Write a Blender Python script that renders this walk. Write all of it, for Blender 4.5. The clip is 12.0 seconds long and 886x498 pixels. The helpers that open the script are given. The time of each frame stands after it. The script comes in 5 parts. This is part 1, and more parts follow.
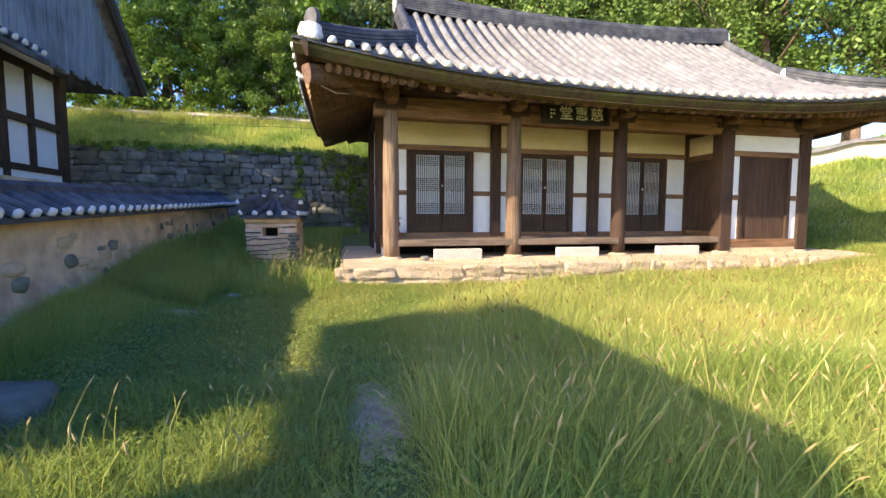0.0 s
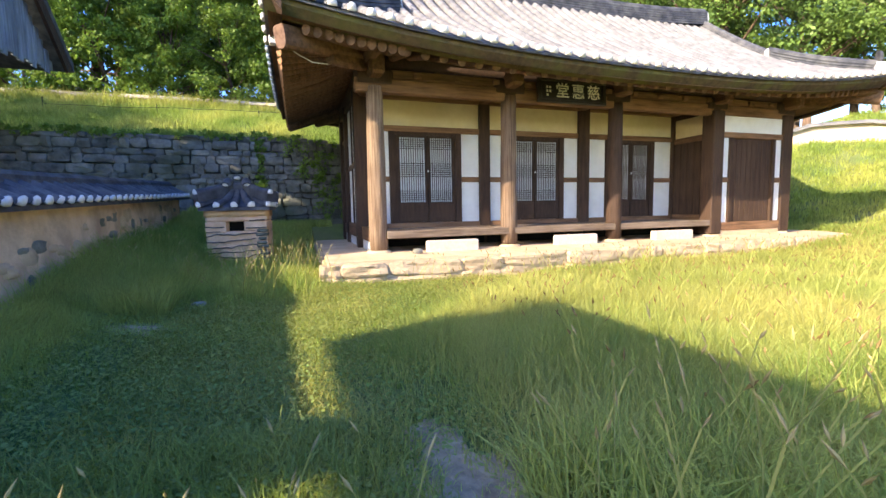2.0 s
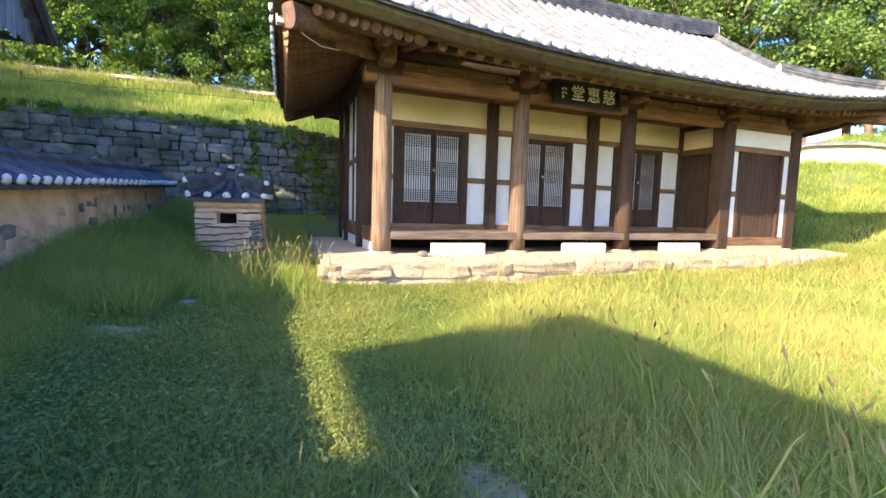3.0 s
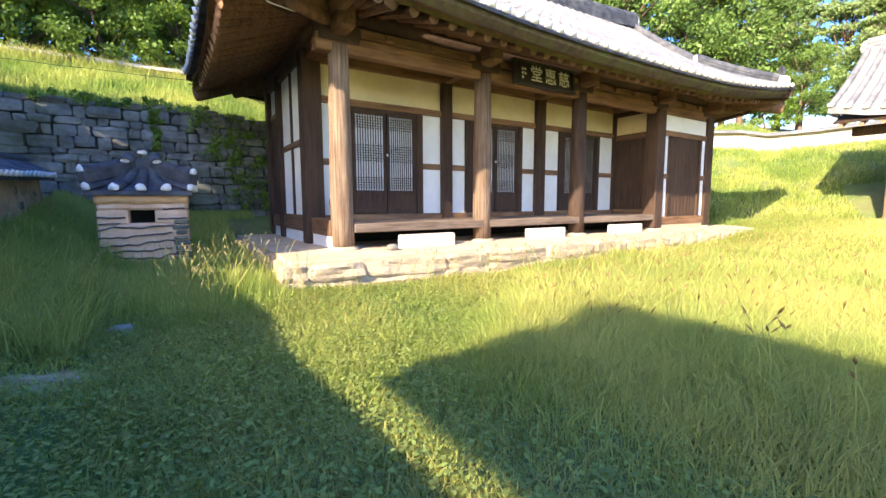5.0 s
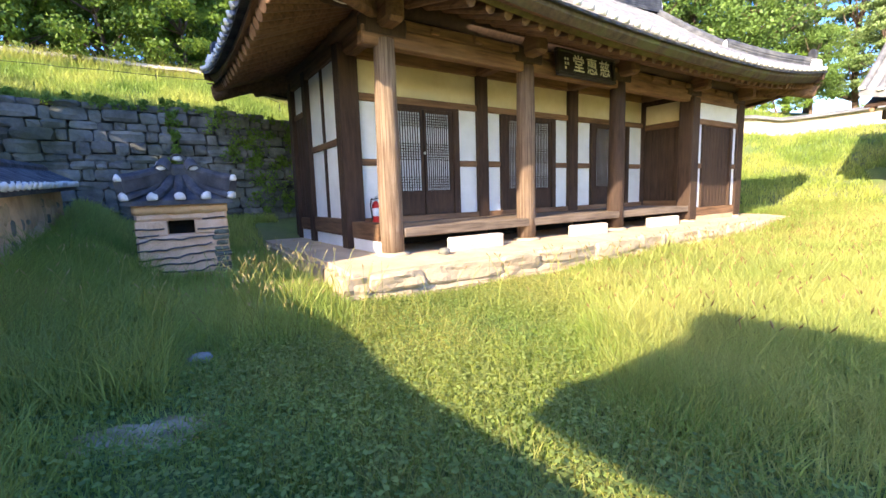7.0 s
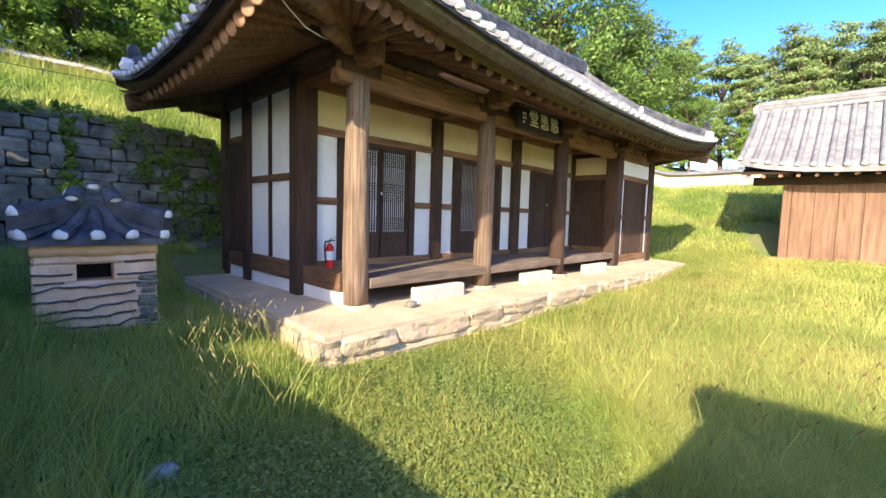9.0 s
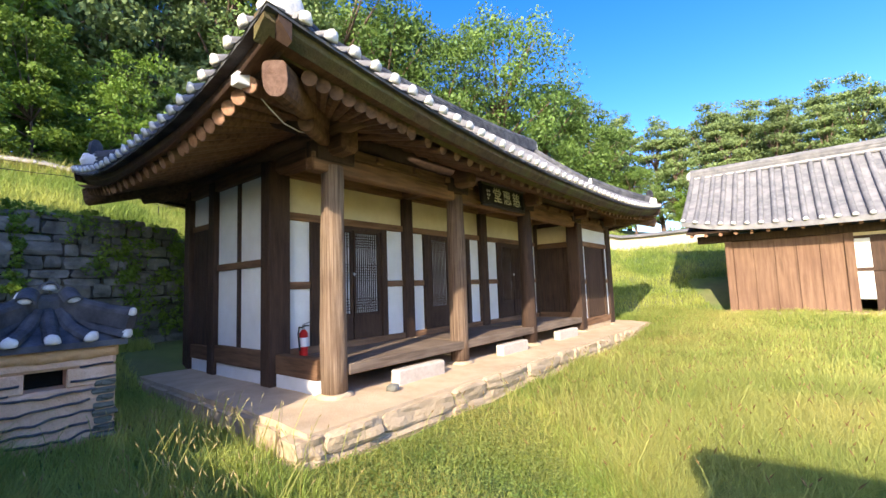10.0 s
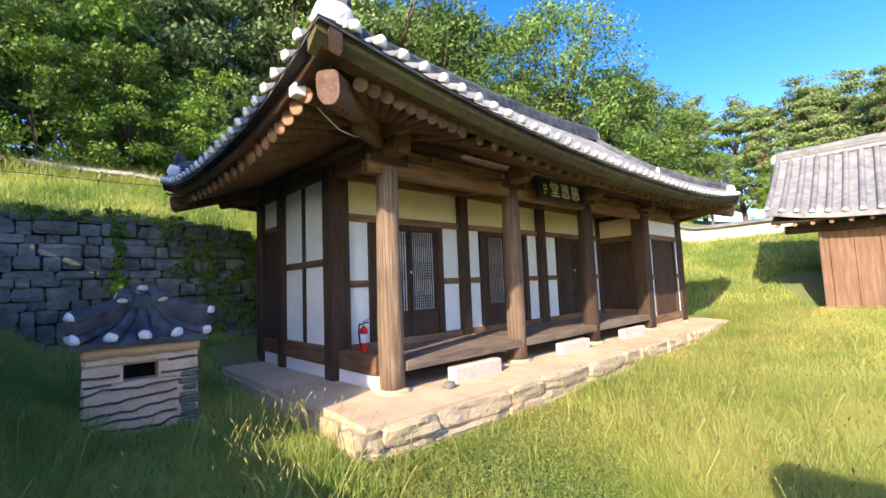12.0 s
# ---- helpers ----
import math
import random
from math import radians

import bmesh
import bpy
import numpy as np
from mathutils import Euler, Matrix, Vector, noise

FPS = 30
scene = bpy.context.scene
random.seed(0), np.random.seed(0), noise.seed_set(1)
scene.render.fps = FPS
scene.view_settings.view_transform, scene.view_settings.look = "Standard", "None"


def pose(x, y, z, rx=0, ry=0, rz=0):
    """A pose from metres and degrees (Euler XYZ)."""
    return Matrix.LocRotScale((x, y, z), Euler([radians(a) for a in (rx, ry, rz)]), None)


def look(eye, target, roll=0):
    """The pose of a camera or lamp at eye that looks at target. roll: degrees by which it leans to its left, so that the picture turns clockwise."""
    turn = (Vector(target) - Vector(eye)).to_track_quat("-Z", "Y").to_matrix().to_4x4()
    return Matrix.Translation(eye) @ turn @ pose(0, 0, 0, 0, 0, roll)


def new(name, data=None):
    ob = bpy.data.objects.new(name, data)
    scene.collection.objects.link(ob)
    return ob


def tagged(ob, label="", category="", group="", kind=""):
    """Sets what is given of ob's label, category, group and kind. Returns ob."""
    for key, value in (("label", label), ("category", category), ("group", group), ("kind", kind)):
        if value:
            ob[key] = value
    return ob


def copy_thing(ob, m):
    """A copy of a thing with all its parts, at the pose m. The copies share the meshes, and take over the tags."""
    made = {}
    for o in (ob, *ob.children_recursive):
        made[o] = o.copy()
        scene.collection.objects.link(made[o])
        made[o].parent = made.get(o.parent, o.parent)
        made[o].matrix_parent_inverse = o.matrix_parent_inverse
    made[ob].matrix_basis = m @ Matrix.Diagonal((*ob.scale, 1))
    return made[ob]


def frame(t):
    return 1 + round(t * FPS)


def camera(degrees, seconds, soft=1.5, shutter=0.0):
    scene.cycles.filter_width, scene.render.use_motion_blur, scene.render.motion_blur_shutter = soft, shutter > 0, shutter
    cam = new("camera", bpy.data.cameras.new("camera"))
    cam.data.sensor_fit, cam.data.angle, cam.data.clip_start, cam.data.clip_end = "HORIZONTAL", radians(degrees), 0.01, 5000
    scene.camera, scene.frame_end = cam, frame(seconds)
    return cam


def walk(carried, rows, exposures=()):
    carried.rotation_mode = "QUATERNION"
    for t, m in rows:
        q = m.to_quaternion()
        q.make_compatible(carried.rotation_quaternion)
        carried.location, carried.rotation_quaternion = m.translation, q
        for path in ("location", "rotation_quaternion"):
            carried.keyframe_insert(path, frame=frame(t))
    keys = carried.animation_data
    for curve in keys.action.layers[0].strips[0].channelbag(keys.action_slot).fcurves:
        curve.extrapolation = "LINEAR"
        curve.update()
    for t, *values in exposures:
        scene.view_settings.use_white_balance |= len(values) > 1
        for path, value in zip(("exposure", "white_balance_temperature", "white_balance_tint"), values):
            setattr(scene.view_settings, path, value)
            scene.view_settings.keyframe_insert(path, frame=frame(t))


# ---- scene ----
cam = camera(92.1, 12.0)
PATH = [
    (0, (0.555, -0.402, 1.233), (0.997, 1.543, 1.088), 0.1),
    (0.5, (0.561, -0.127, 1.207), (1.076, 1.8, 1.059), 0.5),
    (1, (0.438, 0.085, 1.187), (1.027, 1.99, 1.039), 1.3),
    (1.5, (0.233, 0.289, 1.194), (0.847, 2.186, 1.041), -1.2),
    (2, (0.102, 0.56, 1.178), (0.735, 2.448, 0.991), -1.1),
    (2.5, (0.012, 0.81, 1.178), (0.664, 2.691, 0.99), 0.9),
    (4.5, (-0.558, 1.79, 1.12), (0.389, 3.542, 0.938), 0.5),
    (5, (-0.723, 2.042, 1.105), (0.351, 3.716, 0.889), -0.2),
    (5.5, (-0.764, 2.292, 1.129), (0.331, 3.947, 0.883), -3.1),
    (6, (-0.866, 2.465, 1.131), (0.227, 4.122, 0.891), -1.8),
    (6.5, (-1.045, 2.601, 1.165), (0.029, 4.271, 0.925), -2.4),
    (8.5, (-1.695, 3.348, 1.551), (-0.442, 4.882, 1.273), 3.6),
    (9, (-1.706, 3.536, 1.634), (-0.275, 4.925, 1.479), 1.6),
    (9.5, (-1.83, 3.624, 1.684), (-0.298, 4.906, 1.785), 0.8),
    (10, (-1.873, 3.662, 1.707), (-0.326, 4.916, 1.886), -2.0),
    (10.5, (-1.898, 3.663, 1.695), (-0.362, 4.923, 1.929), -3.4),
    (11, (-1.891, 3.66, 1.719), (-0.389, 4.962, 1.943), -3.8),
    (11.5, (-1.819, 3.602, 1.729), (-0.406, 5.002, 1.937), -3.1),
    (12, (-1.809, 3.596, 1.743), (-0.455, 5.058, 1.91), -2.3),
]
walk(cam, [(t, look(eye, target, roll)) for t, eye, target, roll in PATH], exposures=[(0.0, 2.22, 7250, 13), (2.5, 2.52, 7050, 12.5), (4.5, 2.66, 6900, 12), (8.5, 2.58, 6800, 12), (9.5, 2.03, 6560, 12), (12.0, 2.08, 6560, 12)])

# ---- light ----
world = bpy.data.worlds.new("world")
scene.world = world
world.use_nodes = True
wn = world.node_tree
wn.nodes.clear()
w_out = wn.nodes.new("ShaderNodeOutputWorld")
w_bg = wn.nodes.new("ShaderNodeBackground")
w_sky = wn.nodes.new("ShaderNodeTexSky")
w_sky.sky_type, w_sky.sun_disc = "NISHITA", False
LIGHT = Vector((1.0, 0.33, -0.555)).normalized()
w_sky.sun_elevation = math.asin(-LIGHT.z)
w_sky.sun_rotation = math.atan2(-LIGHT.x, -LIGHT.y)
w_sky.air_density, w_sky.dust_density, w_sky.ozone_density = 1.0, 1.1, 2.4
w_bg.inputs["Strength"].default_value = 0.15
w_sat = wn.nodes.new("ShaderNodeHueSaturation")
w_sat.inputs["Saturation"].default_value = 1.42
w_sat.inputs["Hue"].default_value = 0.520
w_sat.inputs["Value"].default_value = 0.82
wn.links.new(w_sky.outputs[0], w_sat.inputs["Color"])
wn.links.new(w_sat.outputs[0], w_bg.inputs[0])
wn.links.new(w_bg.outputs[0], w_out.inputs[0])
sun = new("sun", bpy.data.lights.new("sun", "SUN"))
sun.data.energy, sun.data.angle, sun.data.color = 2.5, radians(0.6), (1.0, 0.88, 0.68)
sun.matrix_world = look((-20, -8, 14), Vector((-20, -8, 14)) + LIGHT)


# ---- materials ----
def mat(name, c1, c2, scale=6.0, stretch=(1, 1, 1), rough=0.85, bump=0.3, stain=None, stain_scale=0.7, stain_amount=0.6,
        vary=0.0, fine=40.0, metal=0.0, detail=6.0, leaf=0.0):
    m = bpy.data.materials.new(name)
    m.use_nodes = True
    nt = m.node_tree
    b = nt.nodes["Principled BSDF"]
    b.inputs["Roughness"].default_value = rough
    b.inputs["Metallic"].default_value = metal
    b.inputs["Specular IOR Level"].default_value = 0.3
    tc = nt.nodes.new("ShaderNodeTexCoord")
    mp = nt.nodes.new("ShaderNodeMapping")
    mp.inputs["Scale"].default_value = stretch
    nt.links.new(tc.outputs["Object"], mp.inputs["Vector"])
    n1 = nt.nodes.new("ShaderNodeTexNoise")
    n1.inputs["Scale"].default_value, n1.inputs["Detail"].default_value, n1.inputs["Roughness"].default_value = scale, detail, 0.65
    nt.links.new(mp.outputs[0], n1.inputs["Vector"])
    ramp = nt.nodes.new("ShaderNodeValToRGB")
    ramp.color_ramp.elements[0].position, ramp.color_ramp.elements[1].position = 0.32, 0.68
    ramp.color_ramp.elements[0].color, ramp.color_ramp.elements[1].color = (*c1, 1), (*c2, 1)
    nt.links.new(n1.outputs["Fac"], ramp.inputs[0])
    col = ramp.outputs[0]
    if stain:
        n2 = nt.nodes.new("ShaderNodeTexNoise")
        n2.inputs["Scale"].default_value, n2.inputs["Detail"].default_value = stain_scale, 5.0
        nt.links.new(tc.outputs["Object"], n2.inputs["Vector"])
        r2 = nt.nodes.new("ShaderNodeMapRange")
        r2.inputs["From Min"].default_value, r2.inputs["From Max"].default_value = 0.45, 0.7
        r2.inputs["To Max"].default_value = stain_amount
        nt.links.new(n2.outputs["Fac"], r2.inputs["Value"])
        mx = nt.nodes.new("ShaderNodeMix")
        mx.data_type = "RGBA"
        nt.links.new(r2.outputs[0], mx.inputs["Factor"])
        nt.links.new(col, mx.inputs["A"])
        mx.inputs["B"].default_value = (*stain, 1)
        col = mx.outputs["Result"]
    if vary:
        info = nt.nodes.new("ShaderNodeObjectInfo")
        geo = nt.nodes.new("ShaderNodeNewGeometry")
        ad = nt.nodes.new("ShaderNodeMath")
        ad.operation = "ADD"
        nt.links.new(info.outputs["Random"], ad.inputs[0])
        nt.links.new(geo.outputs["Random Per Island"], ad.inputs[1])
        mr = nt.nodes.new("ShaderNodeMapRange")
        mr.inputs["From Max"].default_value = 2.0
        mr.inputs["To Min"].default_value, mr.inputs["To Max"].default_value = 1 - vary, 1 + vary
        nt.links.new(ad.outputs[0], mr.inputs["Value"])
        hs = nt.nodes.new("ShaderNodeHueSaturation")
        nt.links.new(mr.outputs[0], hs.inputs["Value"])
        nt.links.new(col, hs.inputs["Color"])
        col = hs.outputs[0]
    nt.links.new(col, b.inputs["Base Color"])
    if bump:
        n3 = nt.nodes.new("ShaderNodeTexNoise")
        n3.inputs["Scale"].default_value, n3.inputs["Detail"].default_value = fine, 4.0
        nt.links.new(mp.outputs[0], n3.inputs["Vector"])
        bp = nt.nodes.new("ShaderNodeBump")
        bp.inputs["Strength"].default_value, bp.inputs["Distance"].default_value = bump, 0.02
        nt.links.new(n3.outputs["Fac"], bp.inputs["Height"])
        nt.links.new(bp.outputs[0], b.inputs["Normal"])
    if leaf:
        tr = nt.nodes.new("ShaderNodeBsdfTranslucent")
        nt.links.new(col, tr.inputs["Color"])
        ms = nt.nodes.new("ShaderNodeMixShader")
        ms.inputs[0].default_value = leaf
        nt.links.new(b.outputs[0], ms.inputs[1])
        nt.links.new(tr.outputs[0], ms.inputs[2])
        nt.links.new(ms.outputs[0], nt.nodes["Material Output"].inputs["Surface"])
    return m


WOOD = mat("aged_wood", (0.03, 0.017, 0.012), (0.075, 0.042, 0.027), 3.0, (6, 6, 0.6), 0.75, 0.35, (0.09, 0.055, 0.037), 1.3, 0.5, 0.12)
# front beams: colour raised to carry light bounced up from the ground
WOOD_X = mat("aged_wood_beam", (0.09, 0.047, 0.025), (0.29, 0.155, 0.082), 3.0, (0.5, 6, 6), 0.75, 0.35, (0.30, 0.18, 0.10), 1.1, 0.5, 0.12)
# same wood, darkened in colour for the shade on soffit and rafters
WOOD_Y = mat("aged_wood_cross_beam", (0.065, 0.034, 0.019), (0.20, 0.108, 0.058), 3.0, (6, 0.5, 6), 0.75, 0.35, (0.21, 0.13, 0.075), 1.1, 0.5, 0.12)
POST = mat("weathered_pine_column", (0.13, 0.08, 0.052), (0.48, 0.345, 0.24), 2.4, (18, 18, 0.5), 0.85, 1.0, (0.16, 0.09, 0.055), 1.5, 0.5, 0.05, 25)
# POST darkened, with the shade on the second column put into its colour
POST_D = mat("darker_pine_column", (0.085, 0.05, 0.034), (0.34, 0.235, 0.16), 2.4, (18, 18, 0.5), 0.85, 0.9, (0.10, 0.055, 0.035), 1.2, 0.6, 0.05, 25)
PORCH = mat("greyed_porch_board", (0.085, 0.058, 0.042), (0.25, 0.185, 0.135), 3.0, (0.5, 8, 8), 0.8, 0.4, (0.30, 0.23, 0.17), 1.2, 0.5, 0.15)
PLANK = mat("brown_plank", (0.13, 0.072, 0.045), (0.25, 0.148, 0.094), 2.5, (5, 5, 0.4), 0.75, 0.35, (0.12, 0.062, 0.04), 0.8, 0.6, 0.22)
GREYWOOD = mat("silvered_board", (0.16, 0.18, 0.21), (0.36, 0.40, 0.46), 3.0, (7, 7, 0.3), 0.85, 0.5, (0.08, 0.08, 0.09), 1.2, 0.6, 0.2)
DIRT = mat("bare_dirt", (0.36, 0.25, 0.14), (0.56, 0.43, 0.27), 9.0, rough=1.0, bump=0.9, stain=(0.16, 0.13, 0.08), stain_scale=7, stain_amount=0.6)
HIPEND = mat("weathered_beam_end", (0.10, 0.055, 0.04), (0.21, 0.13, 0.098), 9.0, rough=0.9, bump=0.6)
ENDGRAIN = mat("cut_log_end", (0.26, 0.13, 0.08), (0.42, 0.24, 0.15), 14.0, rough=0.85, bump=0.4, vary=0.12)
PLASTER = mat("white_lime_plaster", (0.74, 0.74, 0.73), (0.82, 0.82, 0.81), 4.0, rough=0.9, bump=0.12, stain=(0.62, 0.58, 0.50), stain_scale=1.4, stain_amount=0.35)
YELLOW = mat("ochre_tinted_plaster", (0.66, 0.55, 0.34), (0.74, 0.64, 0.42), 4.0, rough=0.9, bump=0.12, stain=(0.55, 0.44, 0.26), stain_scale=1.2, stain_amount=0.4)
PAPER = mat("mulberry_paper", (0.74, 0.73, 0.70), (0.83, 0.82, 0.79), 12.0, rough=0.9, bump=0.05)
TILE = mat("grey_clay_tile", (0.115, 0.115, 0.125), (0.225, 0.22, 0.22), 5.0, rough=0.8, bump=0.3, stain=(0.30, 0.287, 0.28), stain_scale=2.0, stain_amount=0.6, vary=0.18)
TILE_D = mat("dark_clay_tile", (0.032, 0.034, 0.042), (0.09, 0.092, 0.105), 5.0, rough=0.65, bump=0.4, stain=(0.17, 0.168, 0.165), stain_scale=2.5, stain_amount=0.5, vary=0.25)
LIME = mat("white_lime_mortar", (0.64, 0.62, 0.59), (0.80, 0.78, 0.75), 10.0, rough=0.95, bump=0.5, stain=(0.42, 0.40, 0.37), stain_scale=6, stain_amount=0.4, vary=0.08)
EARTH = mat("pale_packed_earth", (0.51, 0.375, 0.235), (0.65, 0.50, 0.335), 3.0, rough=0.95, bump=0.5, stain=(0.42, 0.30, 0.19), stain_scale=1.1, stain_amount=0.5)
MUD = mat("tan_mud_wall", (0.62, 0.42, 0.26), (0.80, 0.59, 0.40), 2.6, rough=0.95, bump=1.0, stain=(0.30, 0.20, 0.14), stain_scale=2.3, stain_amount=0.75, fine=16)
CLAY = mat("orange_clay", (0.66, 0.40, 0.24), (0.84, 0.58, 0.40), 3.5, rough=0.95, bump=0.7, stain=(0.60, 0.34, 0.16), stain_scale=2.0, stain_amount=0.5, fine=24)
CLAY_T = mat("rusty_clay_band", (0.58, 0.30, 0.11), (0.82, 0.52, 0.28), 3.0, rough=0.95, bump=0.6, stain=(0.45, 0.21, 0.06), stain_scale=3.0, stain_amount=0.6, fine=24)
STONE = mat("sandy_stone", (0.44, 0.325, 0.205), (0.62, 0.475, 0.32), 5.0, rough=0.9, bump=1.0, stain=(0.26, 0.19, 0.12), stain_scale=5, stain_amount=0.6, vary=0.14, fine=14)
GRANITE = mat("pale_dressed_stone", (0.50, 0.43, 0.36), (0.64, 0.56, 0.48), 14.0, rough=0.9, bump=0.3, stain=(0.40, 0.34, 0.28), stain_scale=2.5, stain_amount=0.4)
ROCK = mat("grey_field_stone", (0.085, 0.085, 0.075), (0.29, 0.275, 0.245), 3.2, rough=0.9, bump=0.8, stain=(0.10, 0.115, 0.06), stain_scale=0.9, stain_amount=0.75, vary=0.45, fine=12)
JOINT = mat("dark_earth_joint", (0.035, 0.03, 0.025), (0.08, 0.07, 0.055), 8.0, rough=1.0, bump=0.5)
SOIL = mat("grass_soil", (0.085, 0.135, 0.035), (0.16, 0.21, 0.055), 1.6, rough=1.0, bump=0.5, stain=(0.26, 0.21, 0.12), stain_scale=0.5, stain_amount=0.5)
GRASS = mat("dry_grass_blade", (0.30, 0.36, 0.08), (0.52, 0.51, 0.155), 0.5, rough=0.6, bump=0, stain=(0.61, 0.54, 0.175), stain_scale=0.45, stain_amount=0.75, vary=0.45, leaf=0.5)
LUSH = mat("lush_grass_blade", (0.20, 0.30, 0.058), (0.43, 0.49, 0.125), 0.5, rough=0.6, bump=0, stain=(0.53, 0.52, 0.15), stain_scale=0.5, stain_amount=0.6, vary=0.45, leaf=0.5)
CLOVER = mat("low_clover_leaf", (0.20, 0.33, 0.075), (0.45, 0.52, 0.14), 0.7, rough=0.6, bump=0, stain=(0.52, 0.49, 0.14), stain_scale=0.6, stain_amount=0.6, vary=0.5, leaf=0.45)
SEED = mat("dry_seed_head", (0.48, 0.38, 0.15), (0.64, 0.52, 0.24), 8.0, rough=0.8, bump=0, vary=0.3, leaf=0.3)
SEED_D = mat("brown_seed_head", (0.16, 0.10, 0.035), (0.32, 0.22, 0.08), 8.0, rough=0.8, bump=0, vary=0.35, leaf=0.2)
BARK = mat("brown_bark", (0.09, 0.06, 0.045), (0.22, 0.15, 0.11), 4.0, (4, 4, 0.8), 0.95, 0.8, fine=15)
LEAF_D = mat("broad_leaf", (0.085, 0.16, 0.035), (0.20, 0.30, 0.07), 0.6, rough=0.5, bump=0, vary=0.4, leaf=0.3)
LEAF_P = mat("pine_needle", (0.11, 0.17, 0.055), (0.25, 0.32, 0.115), 0.6, rough=0.6, bump=0, vary=0.35, leaf=0.2)
LEAF_Y = mat("sunny_vine_leaf", (0.10, 0.19, 0.028), (0.25, 0.36, 0.055), 0.8, rough=0.5, bump=0, vary=0.4, leaf=0.35)
MOSS = mat("mossy_eave_board", (0.06, 0.042, 0.022), (0.14, 0.10, 0.05), 9.0, (1, 1, 1), 0.95, 0.6, (0.12, 0.125, 0.035), 2.5, 0.7)
BLACK = mat("black_lacquer", (0.012, 0.010, 0.009), (0.03, 0.025, 0.02), 6.0, rough=0.5, bump=0.1)
GOLD = mat("faded_cream_paint", (0.80, 0.76, 0.62), (0.88, 0.85, 0.74), 10.0, rough=0.7, bump=0)
RED = mat("red_enamel", (0.50, 0.015, 0.015), (0.60, 0.03, 0.025), 5.0, rough=0.3, bump=0)
RUBBER = mat("black_rubber", (0.02, 0.02, 0.02), (0.04, 0.04, 0.04), 9.0, rough=0.6, bump=0)
WHITEP = mat("white_plastic", (0.75, 0.75, 0.75), (0.82, 0.82, 0.82), 9.0, rough=0.4, bump=0)
STEEL = mat("dull_iron", (0.28, 0.27, 0.26), (0.42, 0.41, 0.39), 9.0, rough=0.45, bump=0.1, metal=0.8)
# near-black for the sooty flue and for the painted shade under the porch
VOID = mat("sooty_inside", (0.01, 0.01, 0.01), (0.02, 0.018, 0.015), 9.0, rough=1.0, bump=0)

# ---- building helpers ----
BASE = {}


def thing(name, x, y, z, label, category, group="", kind=""):
    ob = new(name)
    ob.empty_display_size = 0.2
    ob.location = (x, y, z)
    BASE[ob.name] = Vector((x, y, z))
    return tagged(ob, label, category, group, kind)


def link(name, me, material, parent, label=""):
    ob = new(name, me)
    if material and not me.materials:
        me.materials.append(material)
    if parent:
        ob.parent = parent
        BASE[ob.name] = BASE[parent.name]
    else:
        BASE[ob.name] = Vector()
    return tagged(ob, label)


def part(name, bm, material, parent, label="", smooth=False):
    """One mesh object under a thing or a part; bm is in world metres."""
    if parent:
        bmesh.ops.translate(bm, verts=bm.verts, vec=-BASE[parent.name])
    me = bpy.data.meshes.new(name)
    if smooth:
        for f in bm.faces:
            f.smooth = True
    bm.to_mesh(me)
    bm.free()
    return link(name, me, material, parent, label)


def solid(name, bm, material, label="", category="", kind="structure", smooth=False):
    ob = part(name, bm, material, None, "", smooth)
    return tagged(ob, label, category, "", kind)


def pydata(name, verts, faces, material, parent=None, label="", smooth=False):
    me = bpy.data.meshes.new(name)
    if parent:
        o = BASE[parent.name]
        verts = [(v[0] - o.x, v[1] - o.y, v[2] - o.z) for v in verts]
    me.from_pydata(verts, [], faces)
    if smooth:
        me.polygons.foreach_set("use_smooth", [True] * len(me.polygons))
    return link(name, me, material, parent, label)


def box(x0, x1, y0, y1, z0, z1, bev=0.0, bm=None):
    bm = bm or bmesh.new()
    r = bmesh.ops.create_cube(bm, size=1.0, matrix=Matrix.Translation(((x0 + x1) / 2, (y0 + y1) / 2, (z0 + z1) / 2)) @ Matrix.Diagonal((x1 - x0, y1 - y0, z1 - z0, 1)))
    if bev:
        es = {e for v in r["verts"] for e in v.link_edges}
        bmesh.ops.bevel(bm, geom=list(es), offset=bev, segments=1, affect="EDGES", clamp_overlap=True)
    return bm


def rod(p, q, r0, r1=None, n=12, bm=None, wob=0.0):
    """A round log from p to q."""
    bm = bm or bmesh.new()
    p, q = Vector(p), Vector(q)
    d = q - p
    turn = d.to_track_quat("Z", "Y").to_matrix()
    rings = []
    steps = 1 if not wob else 7
    for k in range(steps + 1):
        f = k / steps
        r = r0 + ((r1 if r1 is not None else r0) - r0) * f
        ring = []
        for i in range(n):
            a = 2 * math.pi * i / n
            rr = r * (1 + wob * noise.noise((p.x * 3 + math.cos(a) * 1.3, p.y + math.sin(a) * 1.3, f * 5)))
            ring.append(bm.verts.new(p + d * f + turn @ Vector((rr * math.cos(a), rr * math.sin(a), 0))))
        rings.append(ring)
    for a, b in zip(rings, rings[1:]):
        for i in range(n):
            bm.faces.new((a[i], a[(i + 1) % n], b[(i + 1) % n], b[i]))
    bm.faces.new(rings[0][::-1])
    bm.faces.new(rings[-1])
    return bm


